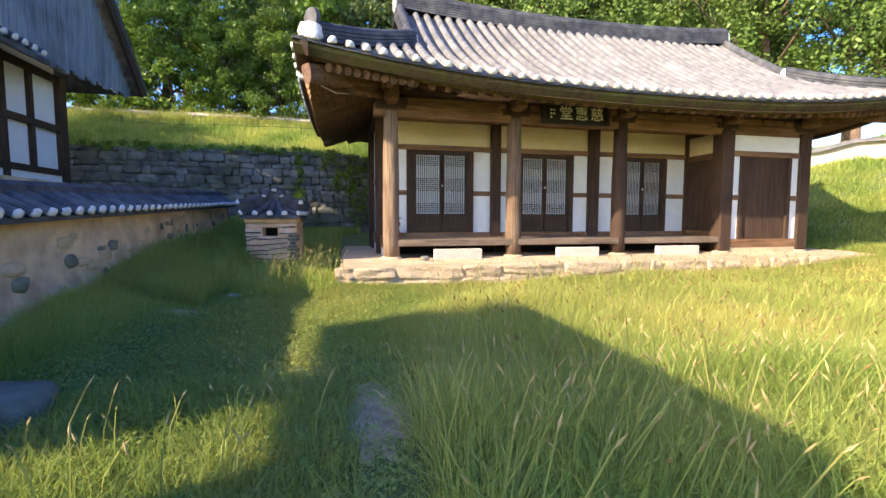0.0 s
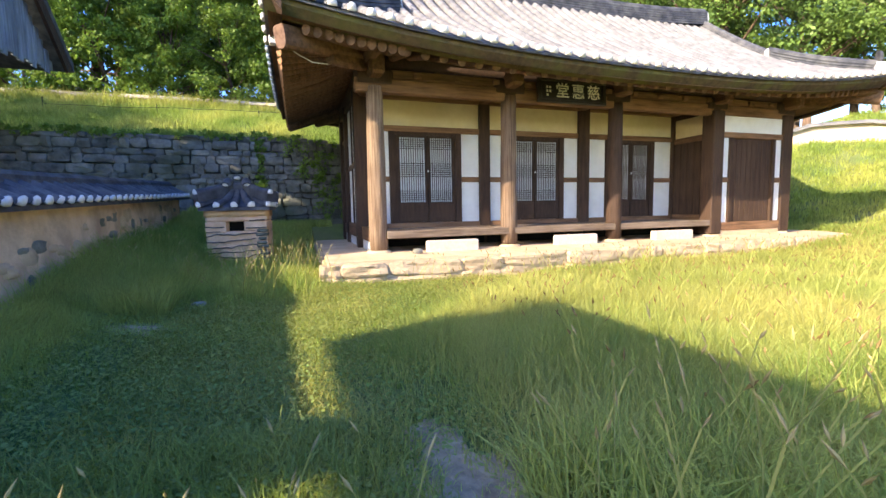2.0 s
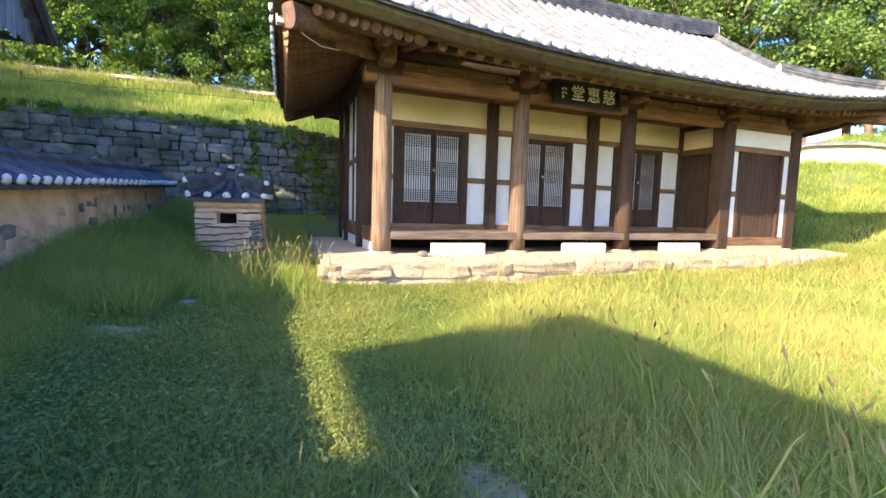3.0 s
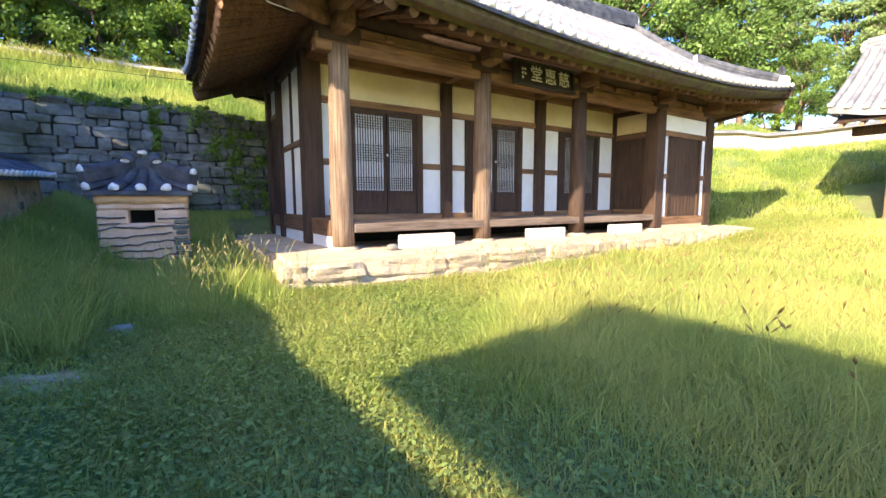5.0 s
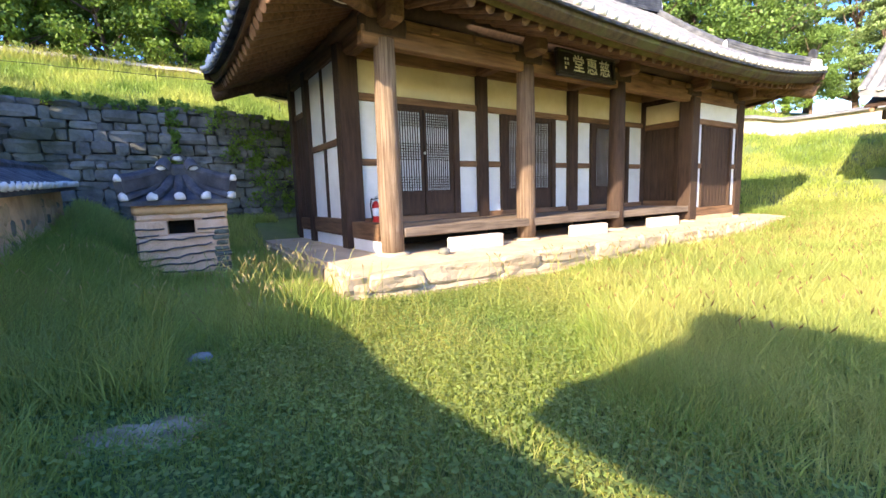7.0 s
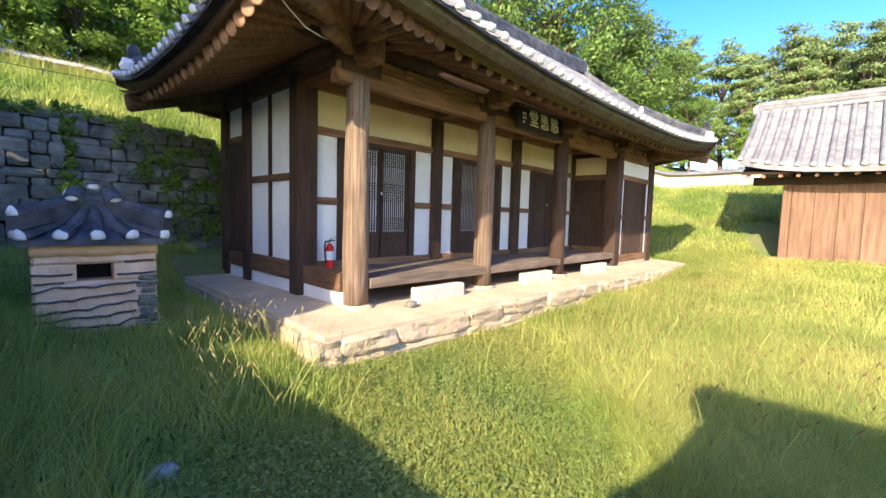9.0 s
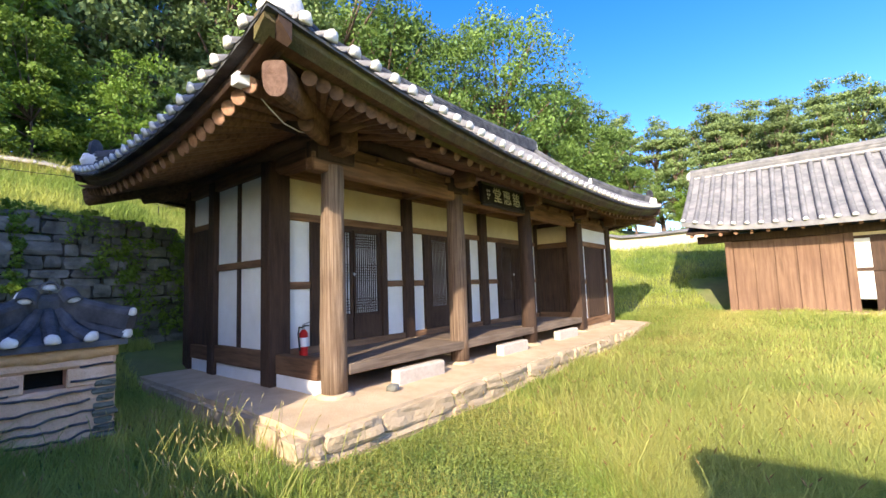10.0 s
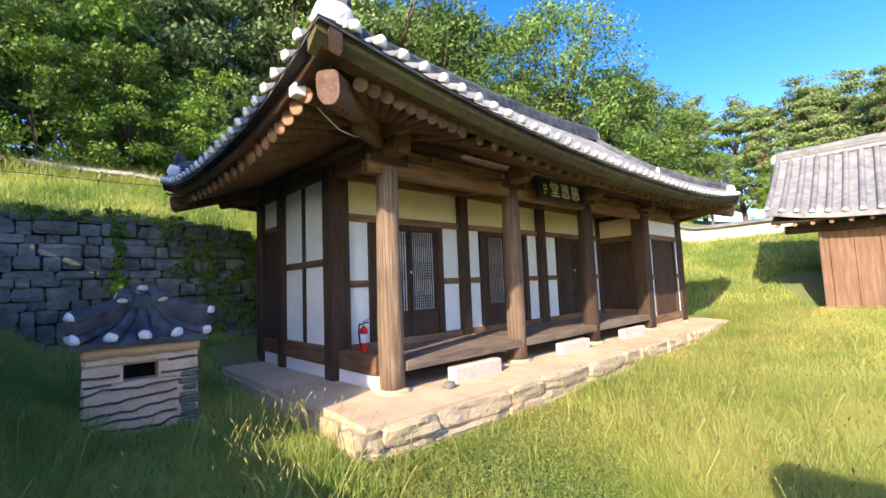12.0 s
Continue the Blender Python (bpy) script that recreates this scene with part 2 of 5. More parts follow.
def beam(p, q, w, h, bm=None):
    """A square timber from p to q, w wide and h high, about its axis."""
    bm = bm or bmesh.new()
    p, q = Vector(p), Vector(q)
    d = (q - p).normalized()
    side = d.cross(Vector((0, 0, 1))).normalized() * w / 2
    up = side.cross(d).normalized() * h / 2
    vs = [bm.verts.new(c + side * s + up * u) for c in (p, q) for s, u in ((-1, -1), (1, -1), (1, 1), (-1, 1))]
    for f in ((0, 1, 2, 3), (7, 6, 5, 4), (0, 4, 5, 1), (1, 5, 6, 2), (2, 6, 7, 3), (3, 7, 4, 0)):
        bm.faces.new([vs[i] for i in f])
    bmesh.ops.recalc_face_normals(bm, faces=bm.faces)
    return bm


def boulder(cx, cy, cz, sx, sy, sz, seed, rough=0.12, sub=2, square=0.6):
    """A worn, blocky stone."""
    bm = bmesh.new()
    bmesh.ops.create_icosphere(bm, subdivisions=sub, radius=1.0)
    for v in bm.verts:
        c = v.co.normalized()
        k = max(abs(c.x), abs(c.y), abs(c.z))
        c = c * (1 - square) + c / k * square * 0.92
        c *= 1 + rough * noise.noise(c * 1.7 + Vector((seed * 3.1, seed * 1.7, 0)))
        v.co = Vector((cx + c.x * sx, cy + c.y * sy, cz + c.z * sz))
    return bm


def smooth01(t):
    t = max(0.0, min(1.0, t))
    return t * t * (3 - 2 * t)


def block_stone(cx, cy, cz, sx, sy, sz, seed, rough=0.10, cuts=2, fine=0.0):
    """A rough squared stone with knocked corners."""
    bm = bmesh.new()
    bmesh.ops.create_cube(bm, size=2.0)
    bmesh.ops.subdivide_edges(bm, edges=bm.edges[:], cuts=cuts, use_grid_fill=True)
    for v in bm.verts:
        c = v.co.copy()
        k = sum(abs(a) > 0.99 for a in c)
        c *= 1 - 0.07 * (k - 1)
        n = noise.noise_vector(c * 0.9 + Vector((seed * 3.7, seed * 1.3, seed)))
        c += n * rough
        if fine:
            c += noise.noise_vector(Vector((v.co.x * sx * 9, v.co.y * 2.0, v.co.z * 2.0)) + Vector((seed, 0, 5.0))) * fine * Vector((0.05 / sx, 1.0, 1.0))
        v.co = Vector((cx + c.x * sx, cy + c.y * sy + n.y * 0.02, cz + c.z * sz))
    return bm


# ---- ground ----
def ground_z(x, y):
    left = smooth01((-0.7 - x) / 1.9)
    z = max(left * max(0.0, min(1.25, (y - 4.0) * 0.13)), max(0.0, min(1.0, (y - 6.0) * 0.06)) * smooth01((1.5 - x) / 2.0)) 
    z = max(z, smooth01((y - 10.5) / 3.0) * 0.8)
    z += smooth01((x - 9.0) / 6.5) * 0.42 * (1 - smooth01((y - 13) / 3))
    if x < -3.0:
        z = max(z, 1.0 * smooth01((-3.0 - x) / 0.3))
    up = 3.15 - 0.6 * smooth01(x / 3.0) + min(max(y - 14.0, 0.0), 4.0) * 0.44 + max(0.0, y - 18.0) * 0.22
    bank = z + (up - z) * smooth01((y - 14.0) / 0.25)
    right = max(0.5 * max(0.0, y - 10.0), 0.37 * max(0.0, x - 15.6 + 0.25 * (y - 7.0)))
    cap = 3.9
    right = z + (right if right < cap else cap + 0.16 * (right - cap))
    w = smooth01((x - 11.3) / 1.4)
    z = bank + (right - bank) * w
    z = min(z, 26.0)
    return z + 0.05 * noise.noise((x * 0.7, y * 0.7, 0.0)) + 0.02 * noise.noise((x * 2.3, y * 2.3, 3.0))


def spread(a, b, lo, hi, n):
    """Grid lines, dense between a and b, wider out to lo and hi."""
    mid = [a + (b - a) * i / n for i in range(n + 1)]
    below, above, s = [], [], 0.5
    while a - s > lo:
        below.append(a - s)
        s *= 1.25
    s = 0.5
    while b + s < hi:
        above.append(b + s)
        s *= 1.25
    return [lo] + below[::-1] + mid + above + [hi]


gx, gy = spread(-8.0, 26.0, -900.0, 900.0, 150), spread(-3.0, 20.0, -900.0, 900.0, 130)
gv = [(x, y, ground_z(x, y)) for y in gy for x in gx]
gf = [(j * len(gx) + i, j * len(gx) + i + 1, (j + 1) * len(gx) + i + 1, (j + 1) * len(gx) + i) for j in range(len(gy) - 1) for i in range(len(gx) - 1)]
tagged(pydata("ground", gv, gf, SOIL, smooth=True), "green grassy yard rising into a hillside", "ground", kind="structure")

# ---- main house: roof shape ----
CX, CY, HX, HY = 6.5, 10.15, 6.7, 3.4
GL, GR = 1.9, 11.1
EZ = 3.55


def lift(x, y):
    a, b = min(1.05, abs(x - CX) / HX), min(1.05, abs(y - CY) / HY)
    return 0.45 * a ** 2.6 * b ** 2.6


def front_z(y):
    v = HY - abs(y - CY)
    return EZ + 0.72 * v - 0.12 * math.sin(math.pi * min(1, max(0, v / HY)))


def side_z(x):
    return EZ + 0.5 * (HX - abs(x - CX))


def roof_z(x, y):
    z = front_z(y) + 0.10 * (abs(x - CX) / HX) ** 2 * max(0, 1 - abs(y - CY) / HY)
    if x < GL or x > GR:
        z = min(z, side_z(x))
    return z + lift(x, y)


def soffit_z(x, y):
    u = min(HX - abs(x - CX), HY - abs(y - CY), 2.7)
    return EZ - 0.20 + 0.40 * u + lift(x, y)


house = thing("hanok_house", 6.5, 10.15, 0.42, "dark timber house with white plaster panels and grey tiled roof", "house")

# platform the house stands on
PZ = 0.42
platform = thing("stone_platform", 6.5, 10.0, 0.0, "pale earth platform edged with rough sandy stones under the house", "platform")
pv, pf = [], []
nx, ny = 60, 24
for j in range(ny + 1):
    for i in range(nx + 1):
        x = (0.48, 12.98)[i > 0] if i in (0, nx) else 0.50 + 12.46 * (i - 1) / (nx - 2)
        y = (7.285, 13.02)[j > 0] if j in (0, ny) else 7.30 + 5.70 * (j - 1) / (ny - 2)
        pv.append((x, y, PZ - 0.04 * smooth01((8.0 - y) / 0.7) + 0.012 * noise.noise((x * 2, y * 2, 1)) if 0 < i < nx and 0 < j < ny else -0.15))
pf = [(j * (nx + 1) + i, j * (nx + 1) + i + 1, (j + 1) * (nx + 1) + i + 1, (j + 1) * (nx + 1) + i) for j in range(ny) for i in range(nx)]
pydata("earth_top", pv, pf, EARTH, platform, smooth=False)
rng = random.Random(4)
x = 0.36
k = 0
while x < 13.0:
    w = rng.choice((rng.uniform(0.25, 0.5), rng.uniform(0.7, 1.45), rng.uniform(0.7, 1.45)))
    top = 0.355 + rng.uniform(-0.025, 0.02)
    h = rng.uniform(0.20, 0.30)
    part("stone", block_stone(x + w / 2, 7.44 + rng.uniform(-0.02, 0.02), top - h / 2, w / 2 * 1.0, 0.19, h / 2 * 1.04, k, 0.13, 4, 0.06), STONE, platform)
    k += 1
    if h < 0.33:
        part("stone", block_stone(x + w * 0.45, 7.45 + rng.uniform(-0.03, 0.02), (top - h) / 2 - 0.03, w / 2 * 1.0, 0.18, (top - h) / 2 + 0.04, k + 50, 0.16, 4, 0.07), STONE, platform)
        k += 1
    x += w * 0.985
y = 7.75
while y < 12.8:
    w = rng.uniform(0.4, 0.8)
    part("stone", block_stone(0.58, y + w / 2, 0.19, 0.15, w / 2 * 1.02, 0.18 + rng.uniform(-0.02, 0.02), k, 0.12), STONE, platform)
    part("stone", block_stone(12.95, y + w / 2, 0.2, 0.18, w / 2 * 1.02, 0.18, k + 80, 0.12), STONE, platform)
    k += 2
    y += w

# columns, with their plinths
COLS = (1.44, 4.03, 6.55, 9.33, 11.62)
FY = 8.15
for i, x in enumerate(COLS):
    part("plinth", boulder(x, FY, PZ + 0.0, 0.23, 0.22, 0.06, i + 5, 0.15, square=0.4), STONE, house, "low sandy plinth stone", smooth=True)
    if i < 3:
        part("column", rod((x, FY, PZ + 0.05), (x, FY, 3.30), 0.165, 0.145, 20, wob=0.10), (POST, POST_D, WOOD)[i], house, "weathered round timber column" if i < 2 else "", smooth=True)
    else:
        part("column", box(x - 0.165, x + 0.165, FY - 0.165, FY + 0.165, PZ + 0.05, 3.30, 0.02), WOOD, house)
    part("bracket", box(x - 0.34, x + 0.34, FY - 0.11, FY + 0.11, 3.30, 3.62, 0.06), WOOD, house)
    part("beam_head", box(x - 0.13, x + 0.13, FY - 0.42, FY + 1.2, 3.42, 3.76, 0.05), WOOD_Y, house)
WY = 9.39
XL = 1.36
# long beams along the front
for a, b in zip((1.0,) + COLS[1:-1], COLS[1:-1] + (12.0,)):
    part("lintel", box(a + 0.1, b - 0.1, FY - 0.09, FY + 0.09, 3.20, 3.44, 0.02), WOOD_X, house)
    part("batten", box(a + 0.1, b - 0.1, FY - 0.06, FY + 0.06, 3.444, 3.60, 0.015), WOOD_X, house)
    n = 4
    for q in range(n):
        xx = a + (b - a) * (q + 0.6) / n
        part("spacer_block", box(xx - 0.07, xx + 0.07, FY - 0.12, FY - 0.064, 3.47, 3.57, 0.015), WOOD_X, house)
part("purlin", rod((0.5, FY, 3.76), (12.6, FY, 3.76), 0.14, n=16), WOOD, house, smooth=True)
part("purlin", rod((XL, 7.3, 3.76), (XL, 13.0, 3.76), 0.13, n=16), WOOD_Y, house, smooth=True)
part("purlin", rod((11.7, 7.3, 3.76), (11.7, 13.0, 3.76), 0.13, n=16), WOOD_Y, house, smooth=True)

# recessed front wall: posts, rails, plaster, doors
def plaster(x0, x1, z0, z1, y, material=PLASTER, name="plaster_panel"):
    return part(name, box(x0, x1, y, y + 0.09, z0, z1), material, house)


POSTS = ((1.22, 1.54), (3.93, 4.17), (6.50, 6.79), (9.36, 9.60))
for a, b in POSTS:
    part("wall_post", box(a, b, WY - 0.10, WY + 0.16, PZ, 3.60, 0.012), WOOD, house)
bays = ((1.54, 3.93), (4.17, 6.50), (6.79, 9.36))
for a, b in bays:
    part("sill_beam", box(a, b, WY - 0.07, WY + 0.13, 0.66, 0.895, 0.01), WOOD_X, house)
    part("head_rail", box(a, b, WY - 0.06, WY + 0.12, 2.785, 2.90, 0.01), WOOD_X, house)
    part("top_beam", box(a, b, WY - 0.08, WY + 0.14, 3.42, 3.62, 0.01), WOOD_X, house)
    plaster(a, b, 2.90, 3.42, WY + 0.0, YELLOW, "upper_plaster")
DOORS = ((1.94, 3.475, 2.10, 2.735, 2.765, 3.34), (4.55, 6.07, 4.72, 5.315, 5.345, 5.95), (7.33, 8.76, 7.46, 8.06, 8.09, 8.64))
PANELS = ((1.54, 1.92), (3.50, 3.93), (4.17, 4.53), (6.10, 6.50), (6.79, 7.30), (8.79, 9.36))
for a, b in PANELS:
    plaster(a, b, 0.895, 1.755, WY)
    plaster(a, b, 1.865, 2.785, WY)
    part("mid_rail", box(a, b, WY - 0.035, WY + 0.11, 1.755, 1.865, 0.008), WOOD_X, house)


def lattice_leaf(x0, x1, y, z0, z1, door):
    """One door leaf: stiles and rails, paper behind, thin bars in bands."""
    bm = box(x0, x0 + 0.045, y - 0.03, y + 0.02, z0 - 0.06, z1 + 0.05)
    box(x1 - 0.045, x1, y - 0.03, y + 0.02, z0 - 0.06, z1 + 0.05, bm=bm)
    box(x0 + 0.045, x1 - 0.045, y - 0.03, y + 0.02, z1, z1 + 0.05, bm=bm)
    box(x0 + 0.045, x1 - 0.045, y - 0.03, y + 0.02, z0 - 0.06, z0, bm=bm)
    leaf = part("door_leaf", bm, WOOD, door)
    part("paper", box(x0 + 0.04, x1 - 0.04, y + 0.006, y + 0.014, z0, z1), PAPER, leaf, "pale paper behind the lattice")
    bm = bmesh.new()
    a, b = x0 + 0.045, x1 - 0.045
    n = 11
    for i in range(1, n):
        xx = a + (b - a) * i / n
        box(xx - 0.0065, xx + 0.0065, y - 0.014, y + 0.004, z0, z1, bm=bm)
    h = z1 - z0
    for c, k in ((0.09, 6), (0.5, 7), (0.91, 6)):
        for i in range(k):
            zz = z0 + h * c + (i - (k - 1) / 2) * 0.045
            if z0 + 0.01 < zz < z1 - 0.01:
                box(a, b, y - 0.012, y + 0.003, zz - 0.006, zz + 0.006, bm=bm)
    part("lattice", bm, WOOD, leaf)


for d0, d1, a0, a1, b0, b1 in DOORS:
    door = part("door", box(d0 - 0.02, d0 + 0.10, WY - 0.06, WY + 0.1, 0.895, 2.785), WOOD, house, "paired paper lattice doors in a dark frame")
    part("door_jamb", box(d1 - 0.10, d1 + 0.025, WY - 0.06, WY + 0.1, 0.895, 2.785), WOOD, door)
    part("door_head", box(d0 + 0.1, d1 - 0.1, WY - 0.05, WY + 0.09, 2.73, 2.785), WOOD, door)
    for p0, p1 in ((a0, a1), (b0, b1)):
        lattice_leaf(p0, p1, WY, 1.33, 2.68, door)
        part("lower_panel", box(p0, p1, WY - 0.02, WY + 0.02, 0.90, 1.268), WOOD, door)
        part("panel_rail", box(p0 + 0.03, p1 - 0.03, WY - 0.032, WY - 0.021, 0.93, 1.0), WOOD, door)
    part("stile_filler", box(d0 + 0.10, a0, WY - 0.02, WY + 0.06, 0.9, 2.73), WOOD, door)
    part("stile_filler", box(b1, d1 - 0.10, WY - 0.02, WY + 0.06, 0.9, 2.73), WOOD, door)
    part("backing", box(d0 + 0.05, d1 - 0.05, WY + 0.04, WY + 0.085, 0.9, 2.78), WOOD, door)
    part("pull_ring", boulder(a1 + 0.015, WY - 0.05, 1.98, 0.022, 0.02, 0.03, 3, 0.05, 1, 0), WHITEP, door, "small pale door pull")

# raised wooden porch
for i in range(3):
    a, b = ((1.60, 3.98), (4.08, 6.48), (6.62, 9.2))[i]
    part("porch_edge_board", box(a - 0.03, b + 0.03, FY - 0.14, FY - 0.02, 0.665, 0.80, 0.012), PORCH, house, "worn porch edge board")
    m = 6
    for j in range(m):
        y0 = FY - 0.02 + (WY - 0.1 - FY + 0.02) * j / m
        part("porch_board", box(a, b, y0 + 0.004, y0 + (WY - 0.08 - FY) / m - 0.004, 0.755, 0.80, 0.004), PORCH, house)
    # black sheet standing in for the shade beneath the porch boards
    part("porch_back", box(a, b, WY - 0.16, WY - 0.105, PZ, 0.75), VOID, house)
part("porch_side_beam", box(1.30, 1.46, FY + 0.17, WY - 0.1, 0.60, 0.86, 0.012), WOOD_Y, house)
part("side_plinth", box(1.32, 1.44, FY + 0.1, WY - 0.1, PZ - 0.02, 0.60), PLASTER, house)

# storage bay flush with the columns
GY = 8.02
D, E = COLS[3], COLS[4]
part("sill_beam", box(D + 0.165, E - 0.165, GY - 0.02, GY + 0.16, 0.55, 0.74, 0.01), WOOD_X, house)
part("plinth_band", box(D + 0.165, E - 0.165, GY, GY + 0.14, PZ - 0.02, 0.55), EARTH, house)
part("head_rail", box(D + 0.165, E - 0.165, GY - 0.01, GY + 0.13, 2.70, 2.83, 0.01), WOOD_X, house)
plaster(D + 0.165, E - 0.165, 2.83, 3.20, GY + 0.03)
for a, b in ((D + 0.165, 9.70), (11.21, E - 0.165)):
    plaster(a, b, 0.74, 1.67, GY + 0.03)
    plaster(a, b, 1.79, 2.70, GY + 0.03)
    part("mid_rail", box(a, b, GY - 0.005, GY + 0.12, 1.67, 1.79, 0.008), WOOD_X, house)
store = part("plank_door", box(9.70, 9.80, GY - 0.02, GY + 0.12, 0.74, 2.70), WOOD, house, "dark plank double door, shut")
part("door_jamb", box(11.11, 11.21, GY - 0.02, GY + 0.12, 0.74, 2.70), WOOD, store)
for j in range(8):
    a = 9.80 + 1.31 * j / 8
    part("plank", box(a + 0.004, a + 1.31 / 8 - 0.004, GY + 0.03, GY + 0.07, 0.745, 2.69, 0.006), WOOD, store)
part("backing", box(9.8, 11.11, GY + 0.075, GY + 0.1, 0.745, 2.69), WOOD, store)
# side of the storage bay, facing the porch
for j in range(5):
    a = FY + 0.17 + (WY - 0.1 - FY - 0.17) * j / 5
    part("plank", box(9.40, 9.45, a + 0.004, a + (WY - FY - 0.27) / 5 - 0.004, 0.92, 2.70, 0.006), WOOD, house)
part("side_backing", box(9.455, 9.5, FY + 0.165, WY - 0.1, PZ, 3.6), WOOD, house)
part("side_rail", box(9.37, 9.452, FY + 0.165, WY - 0.1, 2.70, 2.84, 0.01), WOOD_Y, house)
part("side_sill", box(9.37, 9.452, FY + 0.165, WY - 0.1, 0.72, 0.92, 0.01), WOOD_Y, house)
part("side_plaster", box(9.42, 9.453, FY + 0.165, WY - 0.1, 2.84, 3.3), YELLOW, house)

# side wall, facing the chimney
SX = 1.305
for a, b in ((11.08, 11.30), (12.08, 12.32)):
    part("wall_post", box(SX - 0.09, SX + 0.16, a, b, PZ, 3.62, 0.012), WOOD, house)
part("sill_beam", box(SX - 0.06, SX + 0.12, 9.55, 11.08, 0.62, 0.90, 0.012), WOOD_Y, house)
part("plinth_plaster", box(SX - 0.02, SX + 0.10, 9.55, 11.08, PZ - 0.02, 0.62), PLASTER, house)
part("mid_rail", box(SX - 0.035, SX + 0.11, 9.55, 11.08, 2.10, 2.21, 0.008), WOOD_Y, house)
part("mullion", box(SX - 0.032, SX + 0.11, 10.29, 10.38, 0.90, 2.10, 0.008), WOOD, house)
part("mullion", box(SX - 0.032, SX + 0.11, 10.29, 10.38, 2.21, 3.45, 0.008), WOOD, house)
part("top_beam", box(SX - 0.08, SX + 0.14, 9.55, 12.08, 3.45, 3.64, 0.012), WOOD_Y, house)
for a, b in ((9.55, 10.29), (10.38, 11.08)):
    part("plaster_panel", box(SX, SX + 0.09, a, b, 0.90, 2.10), PLASTER, house)
    part("plaster_panel", box(SX, SX + 0.09, a, b, 2.21, 3.45), PLASTER, house)
part("sill_beam", box(SX - 0.05, SX + 0.12, 11.30, 12.08, 0.62, 0.86, 0.012), WOOD_Y, house)
part("plinth_plaster", box(SX - 0.02, SX + 0.10, 11.30, 12.08, PZ - 0.02, 0.62), PLASTER, house)
part("plaster_panel", box(SX, SX + 0.09, 11.30, 12.08, 2.95, 3.45), PLASTER, house)
for j in range(4):
    a = 11.30 + 0.78 * j / 4
    part("plank", box(SX - 0.01, SX + 0.05, a + 0.003, a + 0.192, 0.86, 2.92, 0.006), WOOD, house)
part("head_rail", box(SX - 0.04, SX + 0.1, 11.30, 12.08, 2.86, 2.95, 0.008), WOOD_Y, house)
# plain back and far side
part("back_wall", box(SX, 11.78, 12.15, 12.30, PZ, 3.64), PLASTER, house)
part("far_side_wall", box(11.66, 11.80, 8.3, 12.15, PZ, 3.64), PLASTER, house)

# soffit and rafters
sv, sf = [], []
sxs = [CX - HX + 0.04 + (2 * HX - 0.08) * i / 80 for i in range(81)]
sys_ = [CY - HY + 0.04 + (2 * HY - 0.08) * j / 50 for j in range(51)]
for yy in sys_:
    for xx in sxs:
        sv.append((xx, yy, soffit_z(xx, yy)))
sf = [(j * 81 + i, (j + 1) * 81 + i, (j + 1) * 81 + i + 1, j * 81 + i + 1) for j in range(50) for i in range(80)]
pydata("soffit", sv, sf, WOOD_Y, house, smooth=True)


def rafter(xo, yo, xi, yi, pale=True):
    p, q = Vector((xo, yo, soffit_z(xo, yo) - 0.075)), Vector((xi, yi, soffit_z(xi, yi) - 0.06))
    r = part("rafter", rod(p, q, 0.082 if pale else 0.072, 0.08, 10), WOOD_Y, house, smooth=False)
    d = (p - q).normalized()
    if pale:
        part("rafter_end", rod(p - d * 0.002, p + d * 0.006, 0.078, 0.075, 10), ENDGRAIN, r, "pale sawn rafter end")


YF, XF = CY - HY + 0.14, CX - HX + 0.14
n = 32
for i in range(n + 1):
    x = 1.75 + (11.25 - 1.75) * i / n
    rafter(x, YF + 0.12, x, 9.2, False)
for i in range(10):
    f = i / 10
    rafter(XF + 0.3 + (1.75 - XF - 0.3) * (f + 0.05), YF + 0.06, 1.75 + 0.35 * f - 0.25, 8.5, False)
    rafter(12.95 - (12.95 - 11.25) * (f + 0.05), YF + 0.06, 11.25 - 0.35 * f + 0.25, 8.5, False)
n = 9
for i in range(n + 1):
    y = 8.9 + (11.5 - 8.9) * i / n
    rafter(XF, y, 1.5, y)
for i in range(8):
    f = i / 8
    rafter(XF, YF + 0.35 + (8.9 - YF - 0.35) * (f + 0.05), 1.7, 8.45 + 0.4 * f)
    rafter(XF, CY + HY - 0.45 - (CY + HY - 0.45 - 11.5) * (f + 0.05), 1.7, 11.9 - 0.4 * f)
def hewn(p, q, w, h, n=16):
    """A hewn timber: flat top, rounded belly and cheeks."""
    bm = bmesh.new()
    d = (q - p).normalized()
    side = d.cross(Vector((0, 0, 1))).normalized()
    up = side.cross(d).normalized()
    rings = []
    for k in range(5):
        c = p.lerp(q, k / 4)
        ring = []
        for i in range(n):
            a = 2 * math.pi * i / n
            x, y = math.cos(a), math.sin(a)
            e = 0.45 if y > 0 else 0.85
            x, y = math.copysign(abs(x) ** e, x), math.copysign(abs(y) ** e, y)
            g = 1 + 0.05 * noise.noise((x * 2 + p.x, y * 2, k * 0.9))
            ring.append(bm.verts.new(c + side * (x * w / 2 * g) + up * (y * h / 2 * g)))
        rings.append(ring)
    for a, b in zip(rings, rings[1:]):
        for i in range(n):
            bm.faces.new((a[i], a[(i + 1) % n], b[(i + 1) % n], b[i]))
    bm.faces.new(rings[0][::-1])
    bm.faces.new(rings[-1])
    bmesh.ops.recalc_face_normals(bm, faces=bm.faces)
    return bm


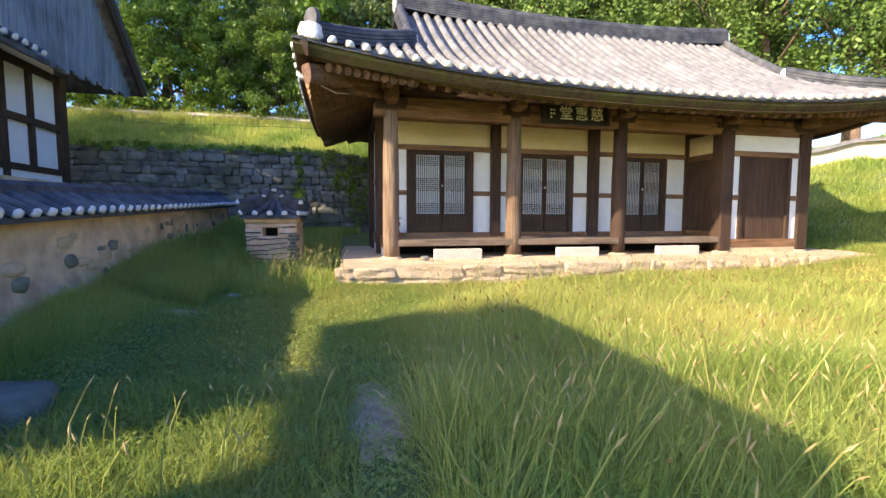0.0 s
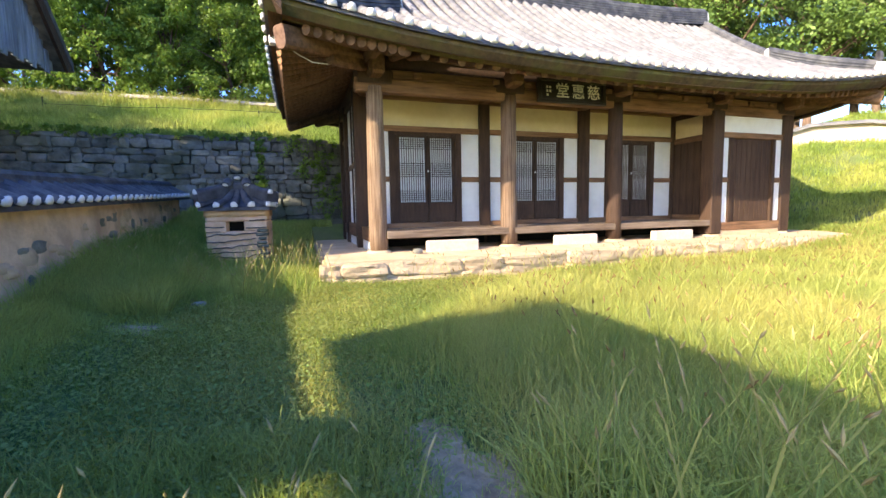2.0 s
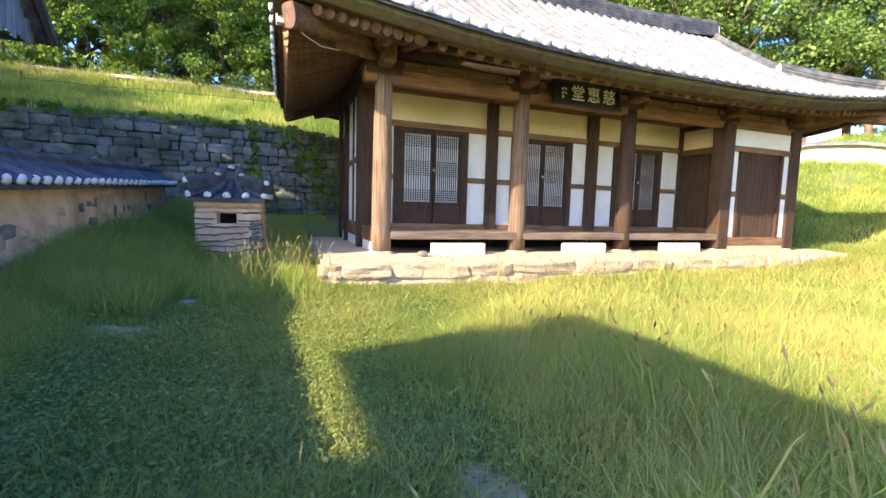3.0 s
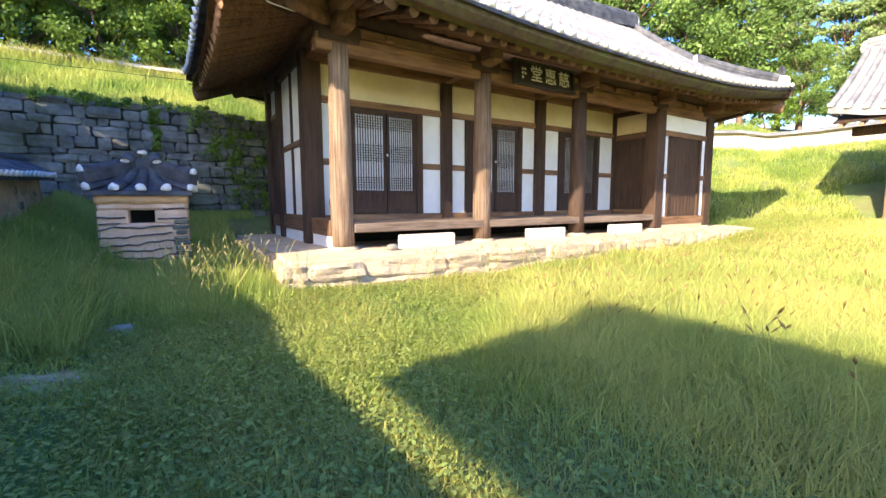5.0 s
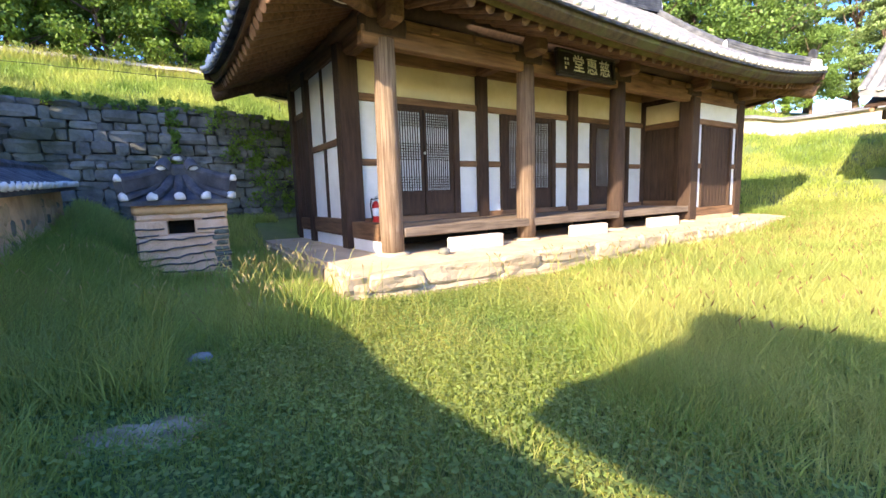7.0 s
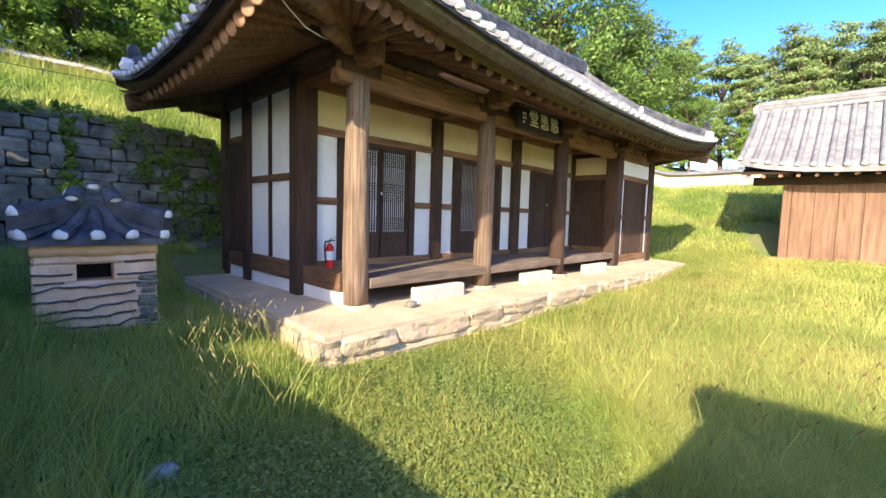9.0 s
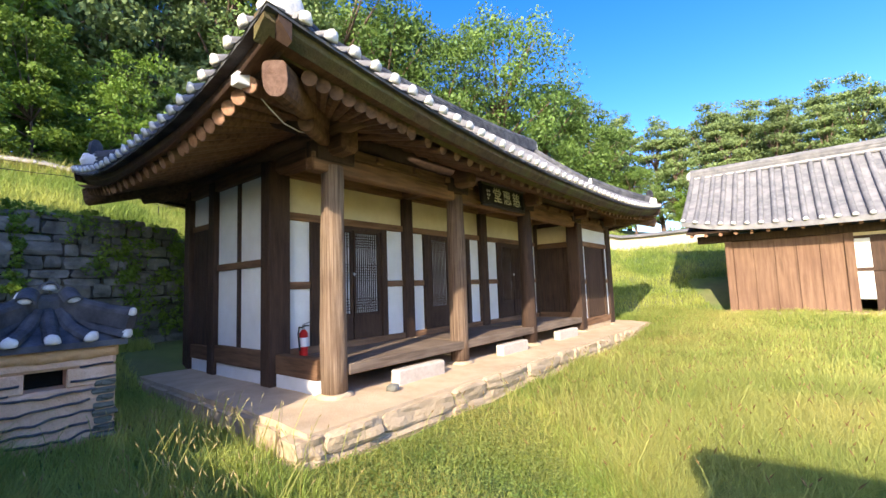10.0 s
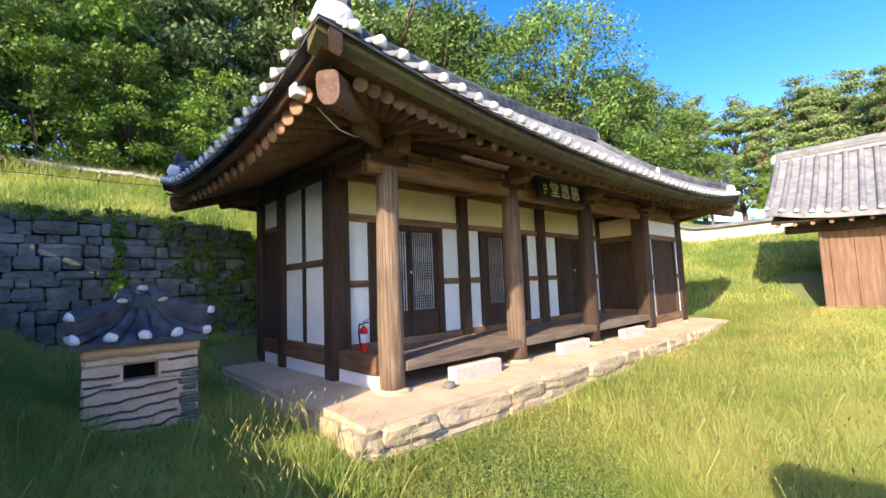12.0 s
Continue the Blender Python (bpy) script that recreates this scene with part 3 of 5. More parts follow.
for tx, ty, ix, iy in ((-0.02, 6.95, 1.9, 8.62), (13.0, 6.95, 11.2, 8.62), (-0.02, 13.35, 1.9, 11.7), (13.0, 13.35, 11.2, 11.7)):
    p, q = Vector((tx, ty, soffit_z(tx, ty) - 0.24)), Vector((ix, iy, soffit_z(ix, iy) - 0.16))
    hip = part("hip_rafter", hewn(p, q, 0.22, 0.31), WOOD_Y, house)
    d = (p - q).normalized()
    part("hip_rafter_end", hewn(p - d * 0.002, p + d * 0.008, 0.213, 0.30), HIPEND, hip, "pale sawn hip rafter end")
    low = Vector((0, 0, -0.24))
    part("hip_bracket", hewn(p.lerp(q, 0.36) + low * 0.7, q + low, 0.17, 0.20), WOOD_Y, hip, "carved timber under the hip rafter")

# eave boards, swept along the four edges
def eave_pts(side):
    n = 60
    if side in "fb":
        y = CY - HY if side == "f" else CY + HY
        return [(CX - HX + 2 * HX * i / n, y) for i in range(n + 1)]
    x = CX - HX if side == "l" else CX + HX
    return [(x, CY - HY + 2 * HY * i / n) for i in range(n + 1)]


def sweep(pts, prof, material, name, parent, label=""):
    """A profile of (inward, up) swept along an eave edge."""
    verts, faces, k = [], [], len(prof)
    for x, y in pts:
        ix, iy = (0, 1 if y < CY else -1) if abs(pts[0][1] - pts[-1][1]) < 0.01 else (1 if x < CX else -1, 0)
        z = EZ + lift(x, y)
        verts += [(x + ix * a, y + iy * a, z + b) for a, b in prof]
    for i in range(len(pts) - 1):
        for j in range(k):
            faces.append((i * k + j, i * k + (j + 1) % k, (i + 1) * k + (j + 1) % k, (i + 1) * k + j))
    faces += [tuple(range(k)), tuple(range((len(pts) - 1) * k, len(pts) * k))[::-1]]
    return pydata(name, verts, faces, material, parent, label)


for s in "fblr":
    inset = 0.05 if s == "f" else 0.10
    sweep(eave_pts(s), ((inset, -0.05), (inset, 0.035), (0.22, 0.04), (0.22, -0.19)), MOSS if s == "f" else WOOD, "eave_board", house, "mossy eave board" if s == "f" else "")
    sweep(eave_pts(s), ((-0.01, 0.012), (-0.01, 0.05), (0.16, 0.058), (0.16, 0.038)), TILE_D, "drip_tiles", house, "dark lips of the lowest tiles")


# tiles: wavy bed of under-tiles, rows of cover tiles, white mortar ends
PITCH = 0.268


def tile_bed(x0, x1, y0, y1, along, name):
    """Concave under-tiles between the cover rows, with a step at every course."""
    verts, faces = [], []
    if along == "y":
        us = [x0 + (x1 - x0) * i / max(1, round((x1 - x0) / PITCH * 4)) for i in range(round((x1 - x0) / PITCH * 4) + 1)]
        vs = [y0 + (y1 - y0) * j / 44 for j in range(45)]
    else:
        us = [y0 + (y1 - y0) * i / max(1, round((y1 - y0) / PITCH * 4)) for i in range(round((y1 - y0) / PITCH * 4) + 1)]
        vs = [x0 + (x1 - x0) * j / 22 for j in range(23)]
    for v in vs:
        for u in us:
            x, y = (u, v) if along == "y" else (v, u)
            dip = -0.035 * math.sin(math.pi * ((u - us[0]) / PITCH % 1.0)) ** 2
            verts.append((x, y, roof_z(min(max(x, CX - HX), CX + HX), y) + 0.05 + dip))
    w = len(us)
    for j in range(len(vs) - 1):
        for i in range(w - 1):
            faces.append((j * w + i, j * w + i + 1, (j + 1) * w + i + 1, (j + 1) * w + i))
    return pydata(name, verts, faces, TILE, house, "grey under-tiles")


tile_bed(GL, GR, CY - HY - 0.02, CY, "y", "under_tiles")
tile_bed(GL, GR, CY, CY + HY + 0.02, "y", "under_tiles")
tile_bed(CX - HX - 0.02, GL, CY - HY - 0.02, CY + HY + 0.02, "x", "under_tiles")
tile_bed(GR, CX + HX + 0.02, CY - HY - 0.02, CY + HY + 0.02, "x", "under_tiles")


def cover_row(pts, parent, end=True, material=None, r=0.078, cap=0.92):
    """Cover tiles laid end to end along a line down the slope; the first point is the eave."""
    verts, faces = [], []
    total = [0.0]
    for a, b in zip(pts, pts[1:]):
        total.append(total[-1] + (b - a).length)
    length, step = total[-1], 0.30
    count = max(1, round(length / step))
    side = (pts[-1] - pts[0]).cross(Vector((0, 0, 1))).normalized()

    def at(s):
        for k in range(len(pts) - 1):
            if s <= total[k + 1] or k == len(pts) - 2:
                return pts[k].lerp(pts[k + 1], (s - total[k]) / (total[k + 1] - total[k]))

    for c in range(count):
        a, b = at(length * c / count), at(min(length, length * (c + 1) / count + 0.01))
        up = side.cross(b - a).normalized()
        o = len(verts)
        for p, rr in ((a, r * 1.035), (b, r * 0.965)):
            for i in range(7):
                t = math.pi * i / 6
                verts.append(tuple(p + side * (math.cos(t) * rr) + up * (math.sin(t) * rr * 1.05)))
        for i in range(6):
            faces.append((o + i, o + i + 1, o + 8 + i, o + 7 + i))
            if c:
                faces.append((o - 7 + i, o - 6 + i, o + 1 + i, o + i))
    faces.append(tuple(range(7))[::-1])
    row = pydata("cover_roll", verts, faces, material or TILE, parent)
    if end:
        a, b = pts[0], pts[1]
        d = (a - b).normalized()
        up = side.cross(b - a).normalized()
        bm = bmesh.new()
        bmesh.ops.create_icosphere(bm, subdivisions=2, radius=1.0)
        k = pts[0].x * 7 + pts[0].y * 3
        rot = Matrix((side, up, -d)).transposed()
        for v in bm.verts:
            c = v.co * (1 + 0.28 * noise.noise(v.co * 1.5 + Vector((k, 0, 0))))
            v.co = a + rot @ Vector((c.x * r * cap, max(-0.45, c.y) * r * cap + r * 0.28, c.z * 0.035))
        part("tile_end", bm, LIME, row, "lump of white lime mortar", smooth=True)
    return row


def down_line(x0, y0, x1, y1, n=10, lift_by=0.085):
    return [Vector((x0 + (x1 - x0) * i / n, y0 + (y1 - y0) * i / n, roof_z(x0 + (x1 - x0) * i / n, y0 + (y1 - y0) * i / n) + lift_by)) for i in range(n + 1)]


def hip_y(x):
    """Where the front slope meets the side slope at this x."""
    lo, hi = CY - HY, CY
    for _ in range(30):
        m = (lo + hi) / 2
        if front_z(m) < side_z(x):
            lo = m
        else:
            hi = m
    return lo


rows = round(2 * HX / PITCH)
for i in range(rows + 1):
    x = CX - HX + 0.06 + (2 * HX - 0.12) * i / rows
    stop = CY - 0.05 if GL + 0.05 < x < GR - 0.05 else hip_y(x)
    if stop - (CY - HY) > 0.15:
        cover_row(down_line(x, CY - HY - 0.03, x, stop, 12), house)
        cover_row(down_line(x, CY + HY + 0.03, x, 2 * CY - stop, 8), house)
rows = round(2 * HY / PITCH)
for i in range(rows + 1):
    y = CY - HY + 0.06 + (2 * HY - 0.12) * i / rows
    # how far in the side slope reaches at this y
    reach = GL
    x = CX - HX
    while x < GL and side_z(x) < front_z(y) + 0.001:
        x += 0.03
    reach = min(x, GL)
    if reach - (CX - HX) > 0.15:
        cover_row(down_line(CX - HX - 0.03, y, reach, y, 6), house)
        cover_row(down_line(CX + HX + 0.03, y, 2 * CX - reach, y, 6), house)


def ridge(pts, w, h, name, cap=True, layers=5):
    """A ridge of stacked flat tiles with a cover row on top."""
    verts, faces = [], []
    prof = []
    for k in range(layers):
        z0, z1 = h * k / layers, h * (k + 0.72) / layers
        ww = w * (1 - 0.12 * k / layers)
        prof += [(ww / 2, z0), (ww / 2, z1), (ww / 2 - 0.025, z1)]
        prof += [(ww / 2 - 0.025, h * (k + 1) / layers)]
    prof = prof + [(-a, b) for a, b in prof[::-1]]
    k = len(prof)
    for i, p in enumerate(pts):
        d = (pts[min(i + 1, len(pts) - 1)] - pts[max(i - 1, 0)])
        s = Vector((d.y, -d.x, 0)).normalized()
        verts += [tuple(p + s * a + Vector((0, 0, b))) for a, b in prof]
    for i in range(len(pts) - 1):
        for j in range(k - 1):
            faces.append((i * k + j, i * k + j + 1, (i + 1) * k + j + 1, (i + 1) * k + j))
    faces += [tuple(range(k)), tuple(range((len(pts) - 1) * k, len(pts) * k))[::-1]]
    ob = pydata(name, verts, faces, TILE_D, house, "dark layered ridge tiles")
    cover_row([p + Vector((0, 0, h - 0.01)) for p in pts], ob, False, TILE_D, w * 0.33)
    return ob


def ridge_line(x0, y0, x1, y1, up, ends=0.0, n=16):
    out = []
    for i in range(n + 1):
        f = i / n
        x, y = x0 + (x1 - x0) * f, y0 + (y1 - y0) * f
        out.append(Vector((x, y, roof_z(x, y) + up + ends * abs(2 * f - 1) ** 2.5)))
    return out


top = [Vector((GL - 0.1 + (GR - GL + 0.2) * i / 24, CY, front_z(CY) - 0.02 + 0.20 * abs(i / 12 - 1) ** 2.2)) for i in range(25)]
ridge(top, 0.34, 0.36, "main_ridge", layers=6)
for sx, gx0 in ((-1, GL), (1, GR)):
    part("ridge_end", boulder(gx0 + sx * 0.12, CY, front_z(CY) + 0.34, 0.06, 0.17, 0.24, 3, 0.05), LIME, house, "white mortared ridge end", smooth=True)
    for s in (-1, 1):
        gx1 = gx0 + sx * 0.02
        line = [Vector((gx1, CY + s * (0.1 + 1.78 * i / 10), front_z(CY + s * (0.1 + 1.78 * i / 10)) + 0.04)) for i in range(11)]
        ridge(line[::-1], 0.28, 0.24, "gable_ridge", layers=4)
        e = line[-1]
        part("ridge_end", boulder(e.x, e.y + s * 0.05, e.z + 0.17, 0.13, 0.06, 0.17, 9, 0.08), LIME, house, "white mortared ridge end", smooth=True)
        cy_ = CY + s * (CY - 8.25)
        tx, ty = (CX + sx * (HX - 0.28), CY + s * (HY - 0.26))
        line = []
        for i in range(13):
            f = i / 12
            x, y = gx0 + (tx - gx0) * f, cy_ + (ty - cy_) * f
            line.append(Vector((x, y, roof_z(x, y) + 0.04)))
        ridge(line[::-1], 0.27, 0.26, "hip_ridge", layers=4)
        e = line[-1]
        part("ridge_end", boulder(e.x + sx * 0.03, e.y + s * 0.04, e.z + 0.13, 0.20, 0.18, 0.17, 4, 0.16, 3, 0.3), LIME, house, "white mortared hip end", smooth=True)
        hd = Vector((sx, s, 0)).normalized()
        pl = bmesh.new()
        bmesh.ops.create_cone(pl, cap_ends=True, segments=14, radius1=0.17, radius2=0.15, depth=0.06, matrix=Matrix.Translation(Vector((e.x, e.y, e.z + 0.36)) + hd * 0.02) @ hd.to_track_quat("Z", "Y").to_matrix().to_4x4() @ Matrix.Diagonal((1, 1.15, 1, 1)))
        part("end_tile", pl, TILE_D, house, "dark upright end tile")
    # gable wall between the slopes
    gbm = bmesh.new()
    tri_pts = [(CY - 2.0, front_z(CY - 1.9) - 0.2), (CY + 2.0, front_z(CY + 1.9) - 0.2), (CY, front_z(CY) + 0.08)]
    vs = [gbm.verts.new((gx0 + sx * dx, y, z)) for dx in (-0.05, -0.12) for y, z in tri_pts]
    gbm.faces.new(vs[:3])
    gbm.faces.new(vs[3:][::-1])
    for a, b in ((0, 1), (1, 2), (2, 0)):
        gbm.faces.new((vs[a], vs[b], vs[b + 3], vs[a + 3]))
    bmesh.ops.recalc_face_normals(gbm, faces=gbm.faces)
    part("gable_wall", gbm, PLASTER, house)

# stepping stones before the porch
for i, (a, b) in enumerate(((2.27, 3.26), (4.95, 5.92), (7.42, 8.5))):
    st = part("stepping_stone", box(a, b, 7.86, 8.02, PZ - 0.08, 0.61, 0.02), GRANITE, None, "", False)
    tagged(st, "pale dressed stone step in front of the wooden porch", "step", "steps to the porch")

# ---- retaining wall of field stones ----
def bank_top(x):
    return 3.28 - 0.62 * smooth01(x / 3.0) + 0.05 * noise.noise((x * 0.8, 0, 5))


rw = thing("retaining_wall", -2.0, 14.0, 0.9, "dry stone retaining wall of grey field stones below a grassy bank", "stone wall", kind="structure")
part("earth_core", box(-12.0, 12.2, 13.98, 14.25, 0.0, 2.5), JOINT, rw)
rng = random.Random(11)
rest_v, rest_f = [], []
z, k, picked = 0.55, 0, 0
while z < 3.3:
    h = rng.uniform(0.12, 0.27)
    x = -11.5 + rng.uniform(0, 0.4)
    while x < 3.2:
        w = rng.choice((rng.uniform(0.16, 0.3), rng.uniform(0.3, 0.7)))
        low = ground_z(x + w / 2, 13.8) - 0.15
        if z + h > low and z + h * 0.6 < bank_top(x):
            bm = block_stone(x + w / 2, 13.95 + rng.uniform(-0.03, 0.03), z + h / 2 + rng.uniform(-0.02, 0.02), w / 2 * 0.995, 0.15, h / 2 * rng.uniform(0.92, 1.1), k * 0.7, 0.17)
            if x > -5.2 and z > 0.9 and picked < 290:
                part("stone", bm, ROCK, rw)
                picked += 1
            else:
                o = len(rest_v)
                bm.verts.index_update()
                rest_v += [tuple(v.co) for v in bm.verts]
                rest_f += [tuple(o + v.index for v in f.verts) for f in bm.faces]
                bm.free()
            k += 1
        x += w
    z += h * 0.97
tagged(pydata("stones", rest_v, rest_f, ROCK, rw), kind="stuff")


# ---- low mud wall with tile coping ----
def coping_z(y):
    return 1.03 + 0.044 * y + 0.08 * max(0.0, 4.2 - y)


lw = thing("courtyard_wall", -2.85, 6.0, 0.1, "low tan mud wall with embedded stones and dark tile coping", "wall", kind="structure")
wv, wf = [], []
n = 60
for side, xs in ((0, -2.62), (1, -3.12)):
    for j in range(n + 1):
        y = 1.66 + 10.74 * j / n
        for i in range(9):
            z = -0.3 + (coping_z(y) + 0.04 + 0.3) * i / 8
            wv.append((xs + (0.03 * noise.noise((y * 1.3, z * 2, side * 9.0))) + (0.05 if not side else -0.05) * (1 - i / 8), y, z))
m = (n + 1) * 9
for j in range(n):
    for i in range(8):
        a = j * 9 + i
        wf.append((a, a + 9, a + 10, a + 1))
        wf.append((m + a, m + a + 1, m + a + 10, m + a + 9))
for i in range(8):
    wf.append((n * 9 + i, m + n * 9 + i, m + n * 9 + i + 1, n * 9 + i + 1))
    wf.append((i, i + 1, m + i + 1, m + i))
for j in range(n):
    a = j * 9 + 8
    wf.append((a, a + 9, m + a + 9, m + a))
pydata("mud_face", wv, wf, MUD, lw, smooth=False)
rng = random.Random(21)
for i in range(120):
    y = rng.uniform(2.5, 12.0)
    z = ground_z(-2.4, y) + rng.uniform(0.0, 0.85) ** 1.2
    if z < coping_z(y) - 0.2:
        part("stone", boulder(-2.615 + 0.05 * (0.5 - z), y, z, 0.06, rng.uniform(0.06, 0.19), rng.uniform(0.04, 0.12), i, 0.25), ROCK if i % 3 == 0 else STONE, lw, smooth=True)
# coping: mossy bed, cover rows across, ridge along
cv, cf = [], []
for j in range(n + 1):
    y = 1.62 + 10.88 * j / n
    z = coping_z(y)
    cv += [(-2.42, y, z - 0.05), (-2.42, y, z), (-2.87, y, z + 0.24), (-3.32, y, z), (-3.32, y, z - 0.05)]
for j in range(n):
    for i in range(4):
        a = j * 5 + i
        cf.append((a, a + 5, a + 6, a + 1))
    cf.append((j * 5 + 4, (j + 1) * 5 + 4, (j + 1) * 5, j * 5))
cf += [tuple(range(5)), tuple(range(n * 5, n * 5 + 5))[::-1]]
pydata("coping_bed", cv, cf, TILE_D, lw)
y = 1.72
while y < 12.45:
    z = coping_z(y)
    cover_row([Vector((-2.40, y, z + 0.02)), Vector((-2.64, y, z + 0.145)), Vector((-2.86, y, z + 0.26))], lw, y > 2.5, TILE_D, 0.07)
    y += 0.235
verts, faces = [], []
prof = [(0.15, 0.0), (0.15, 0.05), (0.12, 0.05), (0.12, 0.10), (0.07, 0.15), (-0.07, 0.15), (-0.12, 0.10), (-0.15, 0.05), (-0.15, 0.0)]
for j in range(41):
    y = 1.62 + 10.88 * j / 40
    verts += [(-2.87 + a, y, coping_z(y) + 0.22 + b) for a, b in prof]
k = len(prof)
for j in range(40):
    for i in range(k - 1):
        faces.append((j * k + i, (j + 1) * k + i, (j + 1) * k + i + 1, j * k + i + 1))
faces += [tuple(range(k)), tuple(range(40 * k, 41 * k))[::-1]]
pydata("coping_ridge", verts, faces, TILE_D, lw)

# ---- clay chimney ----
ch = thing("clay_chimney", -1.15, 9.95, 0.35, "squat clay chimney with thin tile courses and a little tiled roof", "chimney")
CM = pose(-1.54, 9.42, 0.25, 0, 0, -3.5)
CW, CD, CH = 1.06, 0.85, 0.98


def ch_part(name, bm, material, label="", smooth=False, parent=None):
    bmesh.ops.transform(bm, matrix=CM, verts=bm.verts)
    return part(name, bm, material, parent or ch, label, smooth)


def wavy_slab(x0, x1, y0, y1, z, th, seed, amp=0.012, n=24, slope=0.0):
    bm = bmesh.new()
    rows_ = []
    for i in range(n + 1):
        x = x0 + (x1 - x0) * i / n
        zz = z + slope * (x - x0) / (x1 - x0) + amp * 2 * noise.noise((x * 2.5, seed, 0)) + amp * noise.noise((x * 8, seed, 4))
        yy = y0 + 0.012 * noise.noise((x * 6, seed, 8))
        rows_.append([bm.verts.new(c) for c in ((x, yy, zz), (x, yy, zz + th), (x, y1, zz + th), (x, y1, zz))])
    for a, b in zip(rows_, rows_[1:]):
        for i in range(4):
            bm.faces.new((a[i], b[i], b[(i + 1) % 4], a[(i + 1) % 4]))
    bm.faces.new(rows_[0][::-1])
    bm.faces.new(rows_[-1])
    bmesh.ops.recalc_face_normals(bm, faces=bm.faces)
    return bm


HX0, HX1, HZ0, HZ1 = 0.35, 0.66, 0.58, 0.765
ch_part("clay_block", box(0, CW, 0, CD, 0, HZ0, 0.03), CLAY)
ch_part("clay_block", box(0, HX0, 0, CD, HZ0, HZ1, 0.01), CLAY)
ch_part("clay_block", box(HX1, CW, 0, CD, HZ0, HZ1, 0.01), CLAY)
ch_part("clay_block", box(0, CW, 0, CD, HZ1, CH, 0.03), CLAY)
ch_part("flue_inside", box(HX0 - 0.02, HX1 + 0.02, 0.30, 0.34, HZ0 - 0.02, HZ1 + 0.02), VOID)
for i, z in enumerate((0.06, 0.165, 0.28, 0.375, 0.48)):
    ch_part("tile_course", wavy_slab(0.0, CW * (0.8 if i % 2 else 0.84), -0.024, CD + 0.02, z, 0.02, i * 3.3, 0.024, 30, 0.05), TILE_D, "thin dark tile course", True)
for i in range(9):
    z = 0.06 + 0.075 * i
    if z < 0.62:
        ch_part("corner_stone", block_stone(CW - 0.10 + 0.012 * (i % 2), 0.12, z, 0.11 - 0.015 * (i % 3), 0.15, 0.034, i * 1.7, 0.14), ROCK, "mossy flat stone bedded in the corner")
ch_part("clay_band", wavy_slab(-0.012, CW + 0.012, -0.018, CD + 0.015, 0.855, 0.12, 51, 0.014, 24), CLAY_T, "rust-orange clay band under the little roof", True)
ch_part("tile_course", wavy_slab(0.0, HX0 - 0.03, -0.02, 0.2, 0.66, 0.02, 31), TILE_D, "thin dark tile course", True)
ch_part("tile_course", wavy_slab(HX1 + 0.03, CW, -0.02, 0.2, 0.63, 0.02, 37), TILE_D, "thin dark tile course", True)
ch_part("tile_course", wavy_slab(HX1 + 0.10, CW - 0.03, -0.02, 0.2, 0.77, 0.018, 41), TILE_D, "thin dark tile course", True)
ch_part("tile_course", wavy_slab(0.02, HX0 - 0.1, -0.02, 0.2, 0.57, 0.016, 43), TILE_D, "thin dark tile course", True)
# its roof: bed, cover tiles fanned out, two crossing ridges
bm = bmesh.new()
e = 0.08
lo = [bm.verts.new(c) for c in ((-e, -e, CH - 0.01), (CW + e, -e, CH - 0.01), (CW + e, CD + e, CH - 0.01), (-e, CD + e, CH - 0.01))]
mid_ = [bm.verts.new(c) for c in ((-e, -e, CH + 0.05), (CW + e, -e, CH + 0.05), (CW + e, CD + e, CH + 0.05), (-e, CD + e, CH + 0.05))]
hi = [bm.verts.new(c) for c in ((0.38, CD / 2, CH + 0.34), (CW - 0.38, CD / 2, CH + 0.34))]
bm.faces.new(lo[::-1])
for i in range(4):
    bm.faces.new((lo[i], lo[(i + 1) % 4], mid_[(i + 1) % 4], mid_[i]))
bm.faces.new((mid_[0], mid_[1], hi[1], hi[0]))
bm.faces.new((mid_[1], mid_[2], hi[1]))
bm.faces.new((mid_[2], mid_[3], hi[0], hi[1]))
bm.faces.new((mid_[3], mid_[0], hi[0]))
roof_ch = ch_part("roof_bed", bm, TILE_D)
for i in range(5):
    x = -0.06 + (CW + 0.12) * i / 4
    xi = 0.36 + (CW - 0.72) * i / 4
    for y0, y1 in ((-e - 0.02, CD / 2 - 0.05), (CD + e + 0.02, CD / 2 + 0.05)):
        pts = [CM @ Vector((x, y0, CH + 0.07)), CM @ Vector((x + (xi - x) * 0.5, (y0 + y1) / 2, CH + 0.15)), CM @ Vector((xi, y1, CH + 0.35))]
        cover_row(pts, ch, True, TILE_D, 0.070, 0.98)
for sx in (0, 1):
    for q in range(3):
        y = 0.12 + (CD - 0.24) * q / 2
        x0, x1 = ((-e - 0.02, 0.34) if not sx else (CW + e + 0.02, CW - 0.34))
        cover_row([CM @ Vector((x0, y, CH + 0.07)), CM @ Vector(((x0 + x1) / 2, (y + CD / 2) / 2, CH + 0.15)), CM @ Vector((x1, CD / 2, CH + 0.35))], ch, True, TILE_D, 0.068, 0.9)
